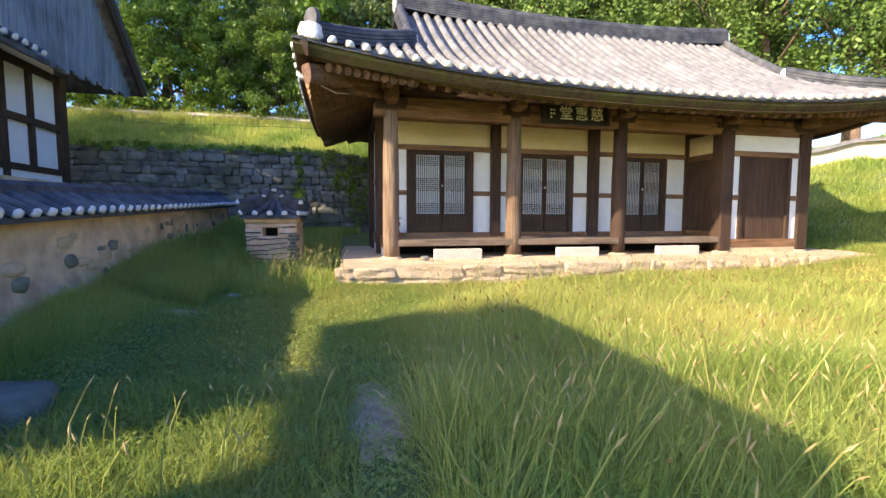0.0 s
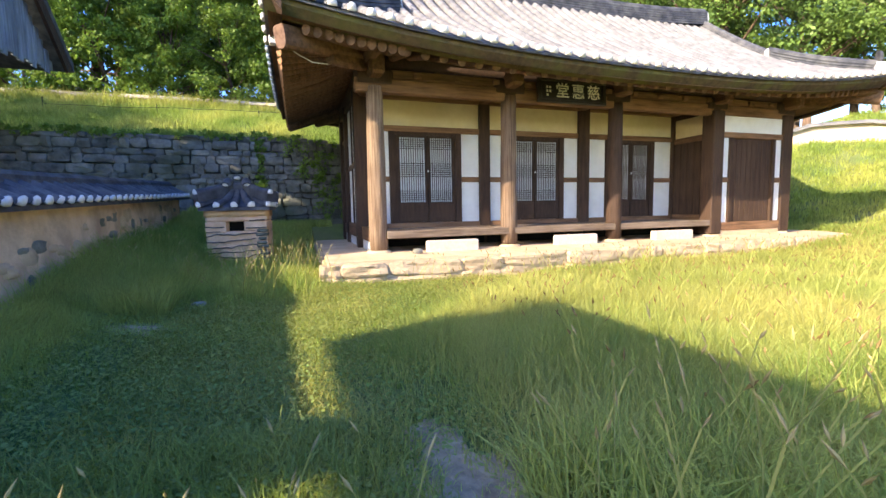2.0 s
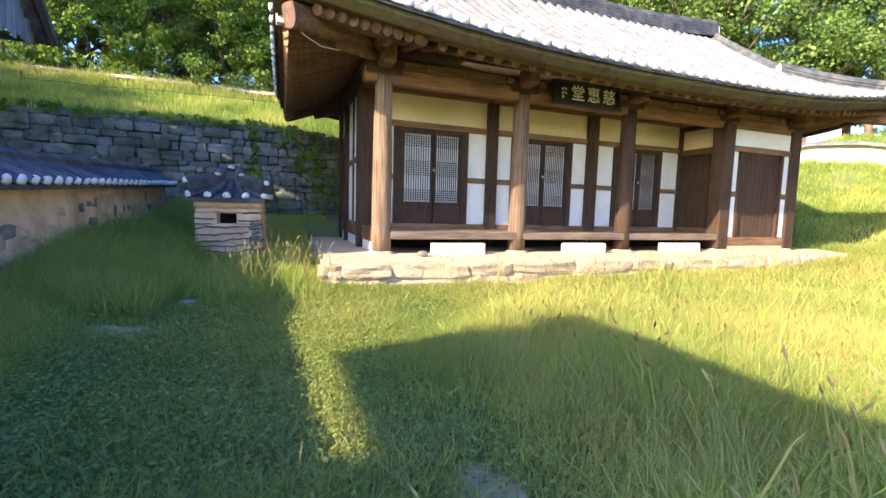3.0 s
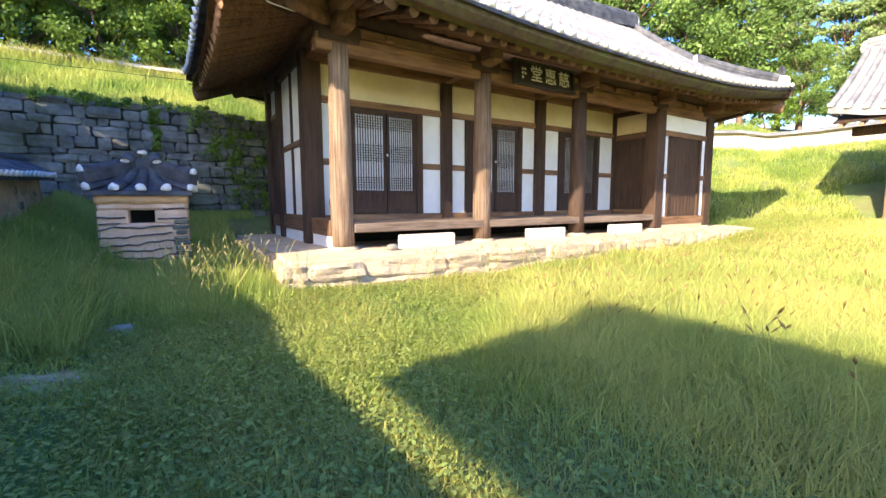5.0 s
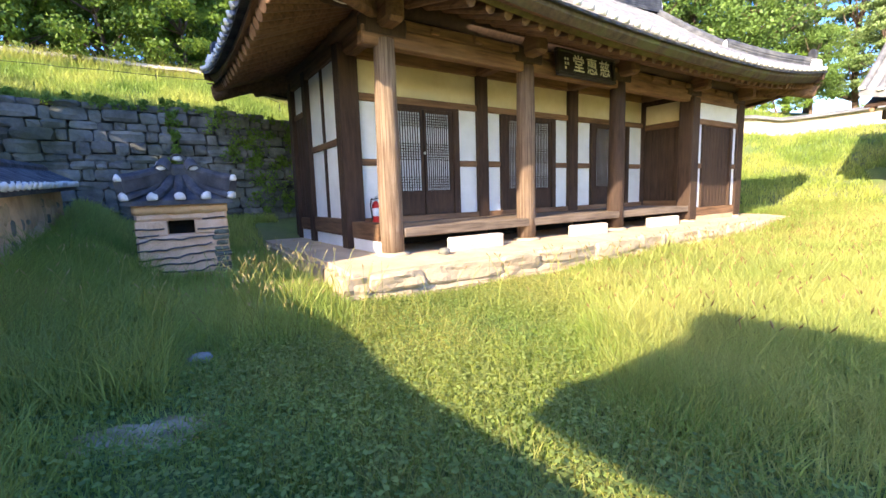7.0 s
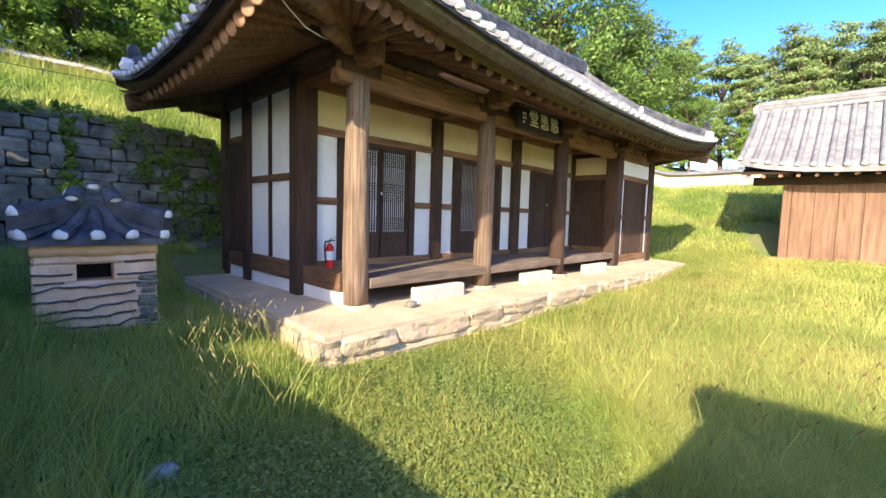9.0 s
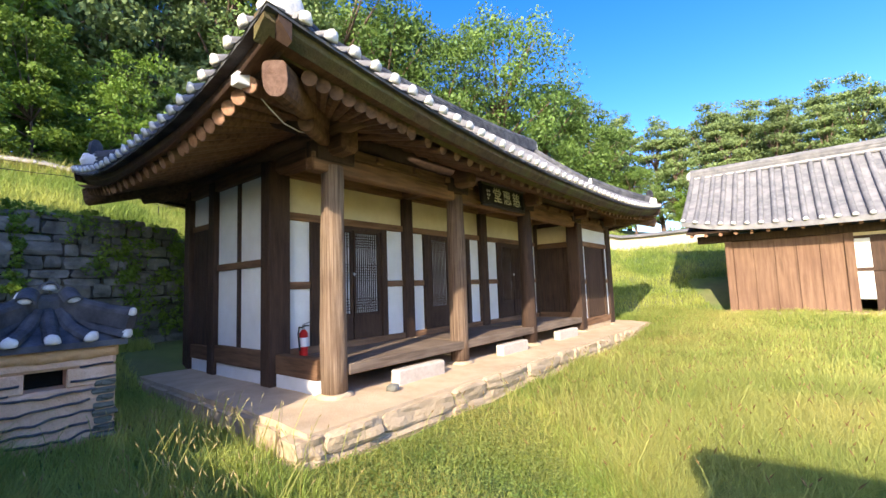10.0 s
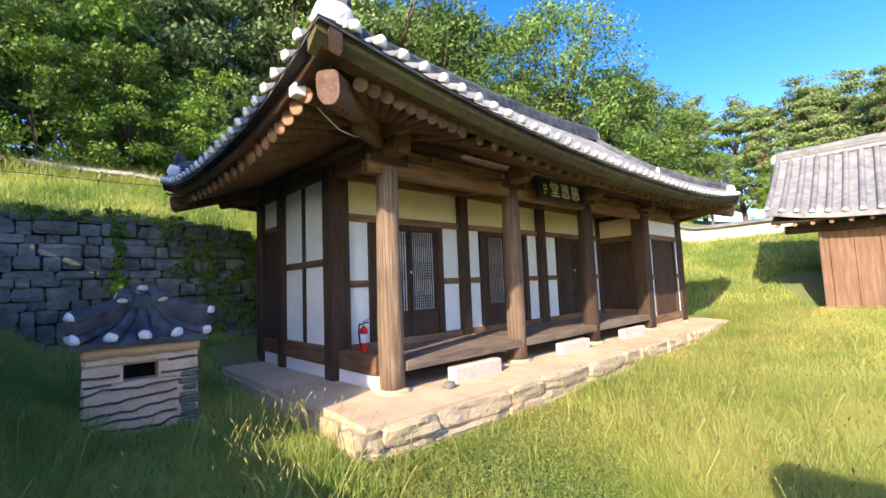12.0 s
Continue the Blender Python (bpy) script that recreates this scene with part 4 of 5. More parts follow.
for ax, ay, bx, by in ((-0.1, -0.1, 0.42, CD / 2), (CW + 0.1, -0.1, CW - 0.42, CD / 2), (-0.1, CD + 0.1, 0.42, CD / 2), (CW + 0.1, CD + 0.1, CW - 0.42, CD / 2), (0.30, CD / 2, CW - 0.30, CD / 2)):
    za = CH + (0.30 if ay != CD / 2 else 0.50)
    p, q = CM @ Vector((ax, ay, za)), CM @ Vector((bx, by, CH + 0.50))
    part("ridge_base", beam(p - Vector((0, 0, 0.08)), q - Vector((0, 0, 0.08)), 0.13, 0.15), TILE_D, ch, "dark stacked ridge tiles")
    cover_row([p, p.lerp(q, 0.5) - Vector((0, 0, 0.03)), q], ch, True, TILE_D, 0.075, 0.8)
    cover_row([q, p.lerp(q, 0.8) - Vector((0, 0, 0.01))], ch, False, TILE_D, 0.075)

for q, (x, y, h, lean) in enumerate(((0.36, 0.30, 0.60, -14), (CW - 0.36, 0.30, 0.60, 14), (CW / 2, CD / 2, 0.70, 0))):
    m = CM @ pose(x, y, CH + h - 0.10, 30 if q < 2 else 0, 0, lean)
    bm = bmesh.new()
    for i in range(9):
        t = math.pi * i / 8
        for k in (0, 1):
            bm.verts.new(m @ Vector((math.cos(t) * 0.085, (-0.10, 0.10)[k], math.sin(t) * 0.085)))
            bm.verts.new(m @ Vector((math.cos(t) * 0.066, (-0.10, 0.10)[k], math.sin(t) * 0.066)))
    bm.verts.ensure_lookup_table()
    for i in range(8):
        a, b = [bm.verts[i * 4 + c] for c in range(4)], [bm.verts[i * 4 + 4 + c] for c in range(4)]
        for c, d in ((0, 2), (2, 3), (3, 1), (1, 0)):
            bm.faces.new((a[c], b[c], b[d], a[d]))
    for i in (0, 32):
        bm.faces.new([bm.verts[i + c] for c in (0, 2, 3, 1)])
    bmesh.ops.recalc_face_normals(bm, faces=bm.faces)
    part("crown_tile", bm, TILE_D, ch, "dark arched tile on the chimney's crest")
    c = m @ Vector((0, -0.06, 0.02))
    part("mortar", boulder(c.x, c.y, c.z, 0.066, 0.03, 0.035, q * 5, 0.35), LIME, ch, "lump of white lime mortar", smooth=True)

# ---- buildings seen beside and behind the yard ----
def simple_roof(parent, m, length, depth, eave_z, ridge_z, over, material, tiles=True, pitch=0.30, ends=True, front_only=False, up=0.0, side=None, hip=0.0):
    """A tiled gable roof; local x runs along the ridge, y is depth, front at y=0."""
    run = depth / 2 + over
    side = over * 0.8 if side is None else side

    def rz(y, x=None):
        v = run - abs(y - depth / 2)
        far = 0.0 if x is None else abs(x - length / 2) / (length / 2 + side)
        return eave_z + (ridge_z - eave_z) * v / run - 0.10 * math.sin(math.pi * v / run) + up * far ** 5 * (1 - v / run * 0.7)

    def drawn(x, y):
        """The far end steps back by hip towards the ridge."""
        return x - hip * max(0.0, x - length) / side * (run - abs(y - depth / 2)) / run

    verts, faces = [], []
    ys = [-over + 2 * run * j / 16 for j in range(17)]
    xs_ = [-side + (length + 2 * side) * q / 14 for q in range(15)]
    for x in xs_:
        for y in ys:
            verts.append(m @ Vector((drawn(x, y), y, rz(y, x))))
        for y in ys:
            verts.append(m @ Vector((drawn(x, y), y, rz(y, x) - 0.16)))
    k = len(ys)
    for q in range(14):
        o = q * 2 * k
        for j in range(k - 1):
            faces.append((o + j, o + 2 * k + j, o + 2 * k + j + 1, o + j + 1))
            faces.append((o + k + j, o + k + j + 1, o + 3 * k + j + 1, o + 3 * k + j))
        faces.append((o, o + k, o + 3 * k, o + 2 * k))
        faces.append((o + k - 1, o + 3 * k - 1, o + 4 * k - 1, o + 2 * k - 1))
    for j in range(k - 1):
        faces.append((j, j + 1, k + j + 1, k + j))
        faces.append((28 * k + j, 29 * k + j, 29 * k + j + 1, 28 * k + j + 1))
    roof = pydata("roof", [tuple(v) for v in verts], faces, material, parent)
    if tiles:
        count = round((length + 2 * side) / pitch)
        for i in range(count + 1):
            x = -side + 0.06 + (length + 2 * side - 0.12) * i / count
            for s in ((-1, 1) if not front_only else (-1,)):
                y0 = depth / 2 + s * (run + 0.03)
                pts = [m @ Vector((drawn(x, y0 + (depth / 2 - y0) * q / 6), y0 + (depth / 2 - y0) * q / 6, rz(y0 + (depth / 2 - y0) * q / 6, x) + 0.04)) for q in range(7)]
                cover_row(pts, roof, ends, material, 0.08)
    a, b = m @ Vector((-side, depth / 2, ridge_z + 0.10)), m @ Vector((length + side - hip, depth / 2, ridge_z + 0.10))
    rb = part("ridge", beam(a, b, 0.30, 0.34), material, parent, "layered ridge tiles")
    for q in range(3):
        dz = Vector((0, 0, -0.10 + 0.10 * q))
        part("ridge_course", beam(a + dz, b + dz, 0.34, 0.03), LIME if q == 0 else material, rb)
    cover_row([a + (b - a) * q / 8 + Vector((0, 0, 0.17)) for q in range(9)], rb, False, material, 0.10)
    for p, o in ((a, (a - b).normalized()), (b, (b - a).normalized())):
        c = p + o * 0.03
        part("ridge_end", boulder(c.x, c.y, c.z + 0.02, 0.13, 0.13, 0.20, 2, 0.1), LIME, rb, "white mortared ridge end", smooth=True)
    return roof


# plank-walled storehouse across the yard
bn = thing("storehouse", 16.6, 3.4, 0.5, "brown plank storehouse with grey tiled roof across the yard", "storehouse")
ang = -90.0
BM_ = pose(15.5, 5.24, 0.5, 0, 0, ang)
BL, BD = 9.0, 3.7


def bn_part(name, bm, material, parent=None, label="", smooth=False):
    bmesh.ops.transform(bm, matrix=BM_, verts=bm.verts)
    return part(name, bm, material, parent or bn, label, smooth)


bn_part("earth_base", box(-0.35, BL + 0.3, -0.45, BD + 0.3, -0.6, 0.07, 0.05), EARTH)
for x in (0.0, 2.97, 5.2, 8.8):
    bn_part("post", box(x - 0.11, x + 0.11, -0.05, 0.18, 0.05, 2.75, 0.015), PLANK)
w0 = bn_part("plank_wall", box(0.11, 2.86, 0.04, 0.10, 0.07, 2.4), PLANK)
for j in range(5):
    a = 0.12 + 2.73 * j / 5
    bn_part("plank", box(a + 0.005, a + 2.73 / 5 - 0.005, 0.0, 0.038, 0.10, 2.38, 0.008), PLANK, w0)
bn_part("sill", box(0.11, 8.7, -0.03, 0.12, 0.02, 0.09), PLANK)
bn_part("plate", box(-0.9, BL, -0.06, 0.14, 2.40, 2.66, 0.02), WOOD)
for z0, z1 in ((0.45, 1.26), (1.36, 2.22)):
    bn_part("plaster_panel", box(3.08, 3.42, 0.03, 0.10, z0, z1), PLASTER)
bn_part("rail", box(3.08, 5.1, 0.0, 0.11, 1.26, 1.36), WOOD)
bn_part("rail", box(3.08, 5.1, 0.0, 0.11, 2.22, 2.30), WOOD)
bn_part("upper_plaster", box(3.08, 8.7, 0.03, 0.10, 2.30, 2.40), YELLOW)
bn_part("dark_door", box(3.42, 5.1, 0.03, 0.08, 0.1, 2.22), WOOD)
bn_part("plaster_wall", box(5.3, 8.7, 0.04, 0.10, 0.1, 2.30), PLASTER)
bn_part("side_wall", box(-0.03, 0.05, 0.18, BD, 0.05, 3.3), WOOD)
bn_part("side_wall", box(BL - 0.1, BL, 0.18, BD, 0.05, 4.0), WOOD)
bn_part("back_wall", box(0.05, BL - 0.1, BD - 0.1, BD, 0.05, 2.8), PLANK)
for j in range(26):
    x = -0.95 + 10.4 * j / 25
    r_ = bn_part("rafter", rod((x, -0.78, 2.62), (x, 0.4, 3.12), 0.06, 0.065, 10), WOOD)
    bn_part("rafter_end", rod((x, -0.782, 2.619), (x, -0.79, 2.616), 0.056, 0.055, 10), ENDGRAIN, r_, "pale sawn rafter end")
bn_part("eave_soffit", beam((4.2, -0.85, 2.70), (4.2, 0.5, 3.27), 10.6, 0.05), WOOD)
simple_roof(bn, BM_, BL, BD, 2.80, 5.10, 0.95, TILE, True, 0.36, up=0.35, side=1.2)
item = part("red_cloth", boulder(*(BM_ @ Vector((3.95, -0.12, 0.50))), 0.09, 0.09, 0.14, 2, 0.2), RED, None, smooth=True)
tagged(item, "red bundle resting by the white plaster panel", "bundle")

# house on the terrace behind the mud wall
bl = thing("terrace_house", -8.0, 9.3, 1.0, "white plastered house with silvered boarded gable behind mud wall", "house")
part("base", box(-10.5, -5.9, 6.03, 11.8, 0.6, 2.05), MUD, bl)
# unseen block added behind the house to shade the stone retaining wall
part("annex_wall", box(-10.4, -7.3, 11.6, 13.0, 0.8, 5.6), MUD, bl)
part("sill_plaster", box(-10.4, -5.98, 6.1, 11.7, 2.05, 2.2), PLASTER, bl)
part("back_core", box(-10.4, -6.05, 6.1, 11.6, 2.2, 5.1), PLASTER, bl)
for a, b in ((11.55, 11.78), (9.75, 9.87), (8.2, 8.4), (6.9, 7.1), (6.05, 6.22)):
    part("post", box(-6.12, -5.92, a, b, 2.05, 4.5), WOOD, bl)
for z0, z1 in ((2.2, 2.34), (3.22, 3.36), (4.35, 4.5)):
    for a, b in ((6.22, 6.9), (7.1, 8.2), (8.4, 9.75), (9.87, 11.55)):
        part("rail", box(-6.10, -5.95, a, b, z0, z1), WOOD, bl)
part("mullion", box(-6.09, -5.96, 10.62, 10.72, 2.34, 3.22), WOOD, bl)
part("mullion", box(-6.09, -5.96, 10.62, 10.72, 3.36, 4.35), WOOD, bl)
# low tiled skirt roof below the gable
skv = [(-5.10, 6.3, 4.32), (-5.10, 9.6, 4.32), (-5.9, 11.8, 4.75), (-5.9, 6.05, 4.75), (-5.10, 6.3, 4.22), (-5.10, 9.6, 4.22), (-5.9, 11.8, 4.6), (-5.9, 6.05, 4.6)]
pydata("skirt_roof", skv, [(0, 1, 2, 3), (4, 7, 6, 5), (0, 4, 5, 1), (1, 5, 6, 2), (2, 6, 7, 3), (3, 7, 4, 0)], TILE_D, bl)
for j in range(14):
    y = 6.3 + 0.25 * j
    cover_row([Vector((-5.07, y, 4.36)), Vector((-5.3, y, 4.48)), Vector((-5.6, y, 4.66))], bl, True, TILE_D, 0.08)
# south slope is out of view; made flatter and higher to shade the main house
GXP, RPY, RPZ = -5.35, 10.0, 8.9
slope = 1.1
for j in range(44):
    y = 6.2 + 7.6 * j / 44
    yc = y + 0.088
    zt = RPZ - (slope if yc > RPY else 0.62) * abs(yc - RPY) - 0.12
    zb = 4.42 + 0.07 * max(0, y - 10)
    if zt > zb + 0.05:
        part("gable_board", box(GXP - 0.02, GXP + 0.015 + 0.02 * (j % 2), y + 0.002, y + 0.174, zb - 0.05 * (j % 3), zt, 0.004), GREYWOOD, bl)
for s in (-1, 1):
    slope = 1.1 if s > 0 else 0.62
    reach_ = 3.75 if s > 0 else 3.68
    p, q = (-5.05, RPY + s * reach_, RPZ - slope * reach_), (-5.05, RPY, RPZ)
    part("barge_board", beam(p, q, 0.07, 0.42), WOOD, bl)
    rv = [(-5.0, RPY + s * (reach_ + 0.1), RPZ - slope * (reach_ + 0.1) + 0.25), (-5.0, RPY, RPZ + 0.25), (-11.0, RPY, RPZ + 0.25), (-11.0, RPY + s * (reach_ + 0.1), RPZ - slope * (reach_ + 0.1) + 0.25)]
    rv += [(a, b, c - 0.2) for a, b, c in rv]
    pydata("roof_slope", rv, [(0, 1, 2, 3), (7, 6, 5, 4), (0, 4, 5, 1), (1, 5, 6, 2), (2, 6, 7, 3), (3, 7, 4, 0)], TILE_D, bl)

# gateway range closing the yard beside the start of the walk
gh = thing("gate_range", -2.9, -2.0, 0.0, "plain plastered gateway range with a low tiled roof", "gatehouse")
part("wall", box(-3.12, -2.68, -6.0, 0.25, -0.2, 1.45), PLASTER, gh)
part("end_wall", box(-3.12, -2.68, 0.25, 0.50, -0.2, 2.6), PLASTER, gh)
for a, b in ((0.50, 0.62), (1.32, 1.64)):
    part("gate_post", box(-3.0, -2.8, a, b, -0.2, 2.6, 0.01), WOOD, gh)
part("lintel", box(-2.98, -2.82, 0.62, 1.32, 2.0, 2.6, 0.01), WOOD, gh)
part("gable_post", box(-3.0, -2.8, 1.68, 1.85, 1.2, 2.6, 0.01), WOOD, gh)
simple_roof(gh, pose(-2.4, -0.1, 0, 0, 0, 90), 2.27, 1.0, 2.50, 2.88, 0.46, TILE_D, True, 0.3, False, side=0.78, hip=0.36)

# ---- tile-capped wall along the top of the slope ----
FENCE_M = mat("cream_wall_plaster", (0.56, 0.47, 0.36), (0.68, 0.59, 0.47), 3.0, rough=0.95, bump=0.2, stain=(0.45, 0.37, 0.28), stain_scale=0.8, stain_amount=0.5)
FENCE = [(-16.0, 19.6), (-10.0, 18.9), (-5.0, 18.4), (1.0, 18.0), (7.0, 17.6), (13.0, 17.0), (18.5, 15.2), (22.4, 11.8), (24.2, 7.5), (25.0, 1.0), (25.0, -9.0)]
bf = thing("boundary_wall", 4.0, 18.0, 4.5, "pale plastered boundary wall with tile capping along the slope", "wall", kind="structure")
for (ax, ay), (bx, by) in zip(FENCE, FENCE[1:]):
    n = max(2, round(math.hypot(bx - ax, by - ay) / 1.0))
    wv, wf, tv, tf = [], [], [], []
    d = Vector((bx - ax, by - ay, 0)).normalized()
    s = Vector((-d.y, d.x, 0))
    for i in range(n + 1):
        x, y = ax + (bx - ax) * i / n, ay + (by - ay) * i / n
        g = ground_z(x, y)
        c = Vector((x, y, g))
        low_ = 0.14 + 0.45 * smooth01((x - 6.0) / 5.0)
        wv += [tuple(c + s * o + Vector((0, 0, h))) for o, h in ((-0.2, -0.4), (-0.2, low_), (0.2, low_), (0.2, -0.4))]
        tv += [tuple(c + s * o + Vector((0, 0, h))) for o, h in ((-0.42, low_ - 0.02), (-0.42, low_ + 0.03), (-0.1, low_ + 0.16), (0.1, low_ + 0.16), (0.42, low_ + 0.03), (0.42, low_ - 0.02))]
    for i in range(n):
        for j in range(3):
            wf.append((i * 4 + j, (i + 1) * 4 + j, (i + 1) * 4 + j + 1, i * 4 + j + 1))
        for j in range(5):
            tf.append((i * 6 + j, (i + 1) * 6 + j, (i + 1) * 6 + j + 1, i * 6 + j + 1))
        tf.append((i * 6 + 5, (i + 1) * 6 + 5, (i + 1) * 6, i * 6))
    pydata("plaster_face", wv, wf, FENCE_M if ax > 4 else GRANITE, bf)
    pydata("tile_cap", tv, tf, TILE if ax > 4 else GRANITE, bf)

# ---- trees ----
def leaf_cloud(centres, per, size, spread_, seed, flat=0.6):
    """Many small leaf cards round the clump centres."""
    g = np.random.default_rng(seed)
    c = np.repeat(np.array([(*p, r) for p, r in centres]), per, axis=0)
    nrm = g.normal(size=(len(c), 3))
    nrm /= np.linalg.norm(nrm, axis=1)[:, None]
    rad = c[:, 3] * g.uniform(0.45, 1.05, len(c))
    pos = c[:, :3] + nrm * rad[:, None] * np.array((1, 1, flat))
    u = g.normal(size=(len(c), 3))
    u /= np.linalg.norm(u, axis=1)[:, None]
    w = np.cross(u, nrm + 0.6 * g.normal(size=nrm.shape))
    w /= np.linalg.norm(w, axis=1)[:, None] + 1e-9
    s = size * g.uniform(0.6, 1.5, len(c))[:, None]
    v = np.stack([pos - u * s, pos + w * s * 0.55, pos + u * s, pos - w * s * 0.55], 1).reshape(-1, 3)
    return v


def quads_mesh(name, v, material, parent, label=""):
    me = bpy.data.meshes.new(name)
    n = len(v) // 4
    me.vertices.add(len(v))
    me.vertices.foreach_set("co", v.astype(np.float32).ravel())
    me.loops.add(len(v))
    me.loops.foreach_set("vertex_index", np.arange(len(v), dtype=np.int32))
    me.polygons.add(n)
    me.polygons.foreach_set("loop_start", np.arange(0, len(v), 4, dtype=np.int32))
    me.update(calc_edges=True)
    return link(name, me, material, parent, label)


def tree(kind_, seed, height):
    g = random.Random(seed)
    names = {"broad": ("broadleaf_tree", "leafy dark green broadleaf tree on the hillside"), "pine": ("pine_tree", "tall pine with flat layered green crowns on the hillside"), "vine": ("vine_covered_bush", "dense bright green vine-covered bush behind the wall")}
    t = thing(names[kind_][0], 0, 0, 0, names[kind_][1], "bush" if kind_ == "vine" else "tree", "trees on the hillside")
    bm = bmesh.new()
    lean = Vector((g.uniform(-0.08, 0.08), g.uniform(-0.08, 0.08), 0))
    th = height * (0.75 if kind_ != "vine" else 0.5)
    pts = [Vector((0, 0, -0.5)) + lean * th * f + Vector((0.15 * math.sin(5 * f + seed), 0.15 * math.cos(4 * f), (th + 0.5) * f)) for f in (0, 0.2, 0.4, 0.6, 0.8, 1.0)]
    r0 = height * 0.022
    for i in range(5):
        rod(pts[i], pts[i + 1], r0 * (1 - 0.16 * i), r0 * (1 - 0.16 * (i + 1)), 8, bm)
    centres = []
    count = {"broad": 105, "pine": 120, "vine": 80}[kind_]
    for i in range(count):
        if kind_ == "pine":
            f = 0.2 + 0.8 * round(g.uniform(0, 1) * 8) / 8
            a = g.uniform(0, 6.283)
            rr = height * (0.34 - 0.26 * (f - 0.2) / 0.8) * g.uniform(0.3, 1.0)
            p = Vector((math.cos(a) * rr, math.sin(a) * rr, height * f + g.uniform(-0.3, 0.3))) + lean * height * f
            centres.append((p, height * g.uniform(0.05, 0.085)))
        elif kind_ == "broad":
            f = g.uniform(0.22, 1.0)
            a = g.uniform(0, 6.283)
            rr = height * 0.36 * math.sin(math.pi * min(1, (f - 0.1) / 0.95)) ** 0.6 * g.uniform(0.35, 1.05)
            p = Vector((math.cos(a) * rr, math.sin(a) * rr, height * f)) + lean * height * f
            centres.append((p, height * g.uniform(0.06, 0.11)))
        else:
            f = g.uniform(0.0, 1.0)
            a = g.uniform(0, 6.283)
            rr = height * 0.45 * (1 - 0.5 * f) * g.uniform(0.5, 1.05)
            p = Vector((math.cos(a) * rr, math.sin(a) * rr, height * f))
            centres.append((p, height * g.uniform(0.07, 0.12)))
        if i % 4 == 0:
            p = centres[-1][0]
            j = min(4, max(1, int(p.z / th * 5 - 0.6)))
            rod(pts[j], p, r0 * 0.35, r0 * 0.08, 5, bm)
    part("trunk", bm, BARK, t, smooth=True)
    per, size = {"broad": (165, 0.082), "pine": (105, 0.105), "vine": (150, 0.064)}[kind_]
    quads_mesh("crown", leaf_cloud(centres, per, size, 1, seed, 0.62 if kind_ != "pine" else 0.38), {"broad": LEAF_D, "pine": LEAF_P, "vine": LEAF_Y}[kind_], t)
    return t


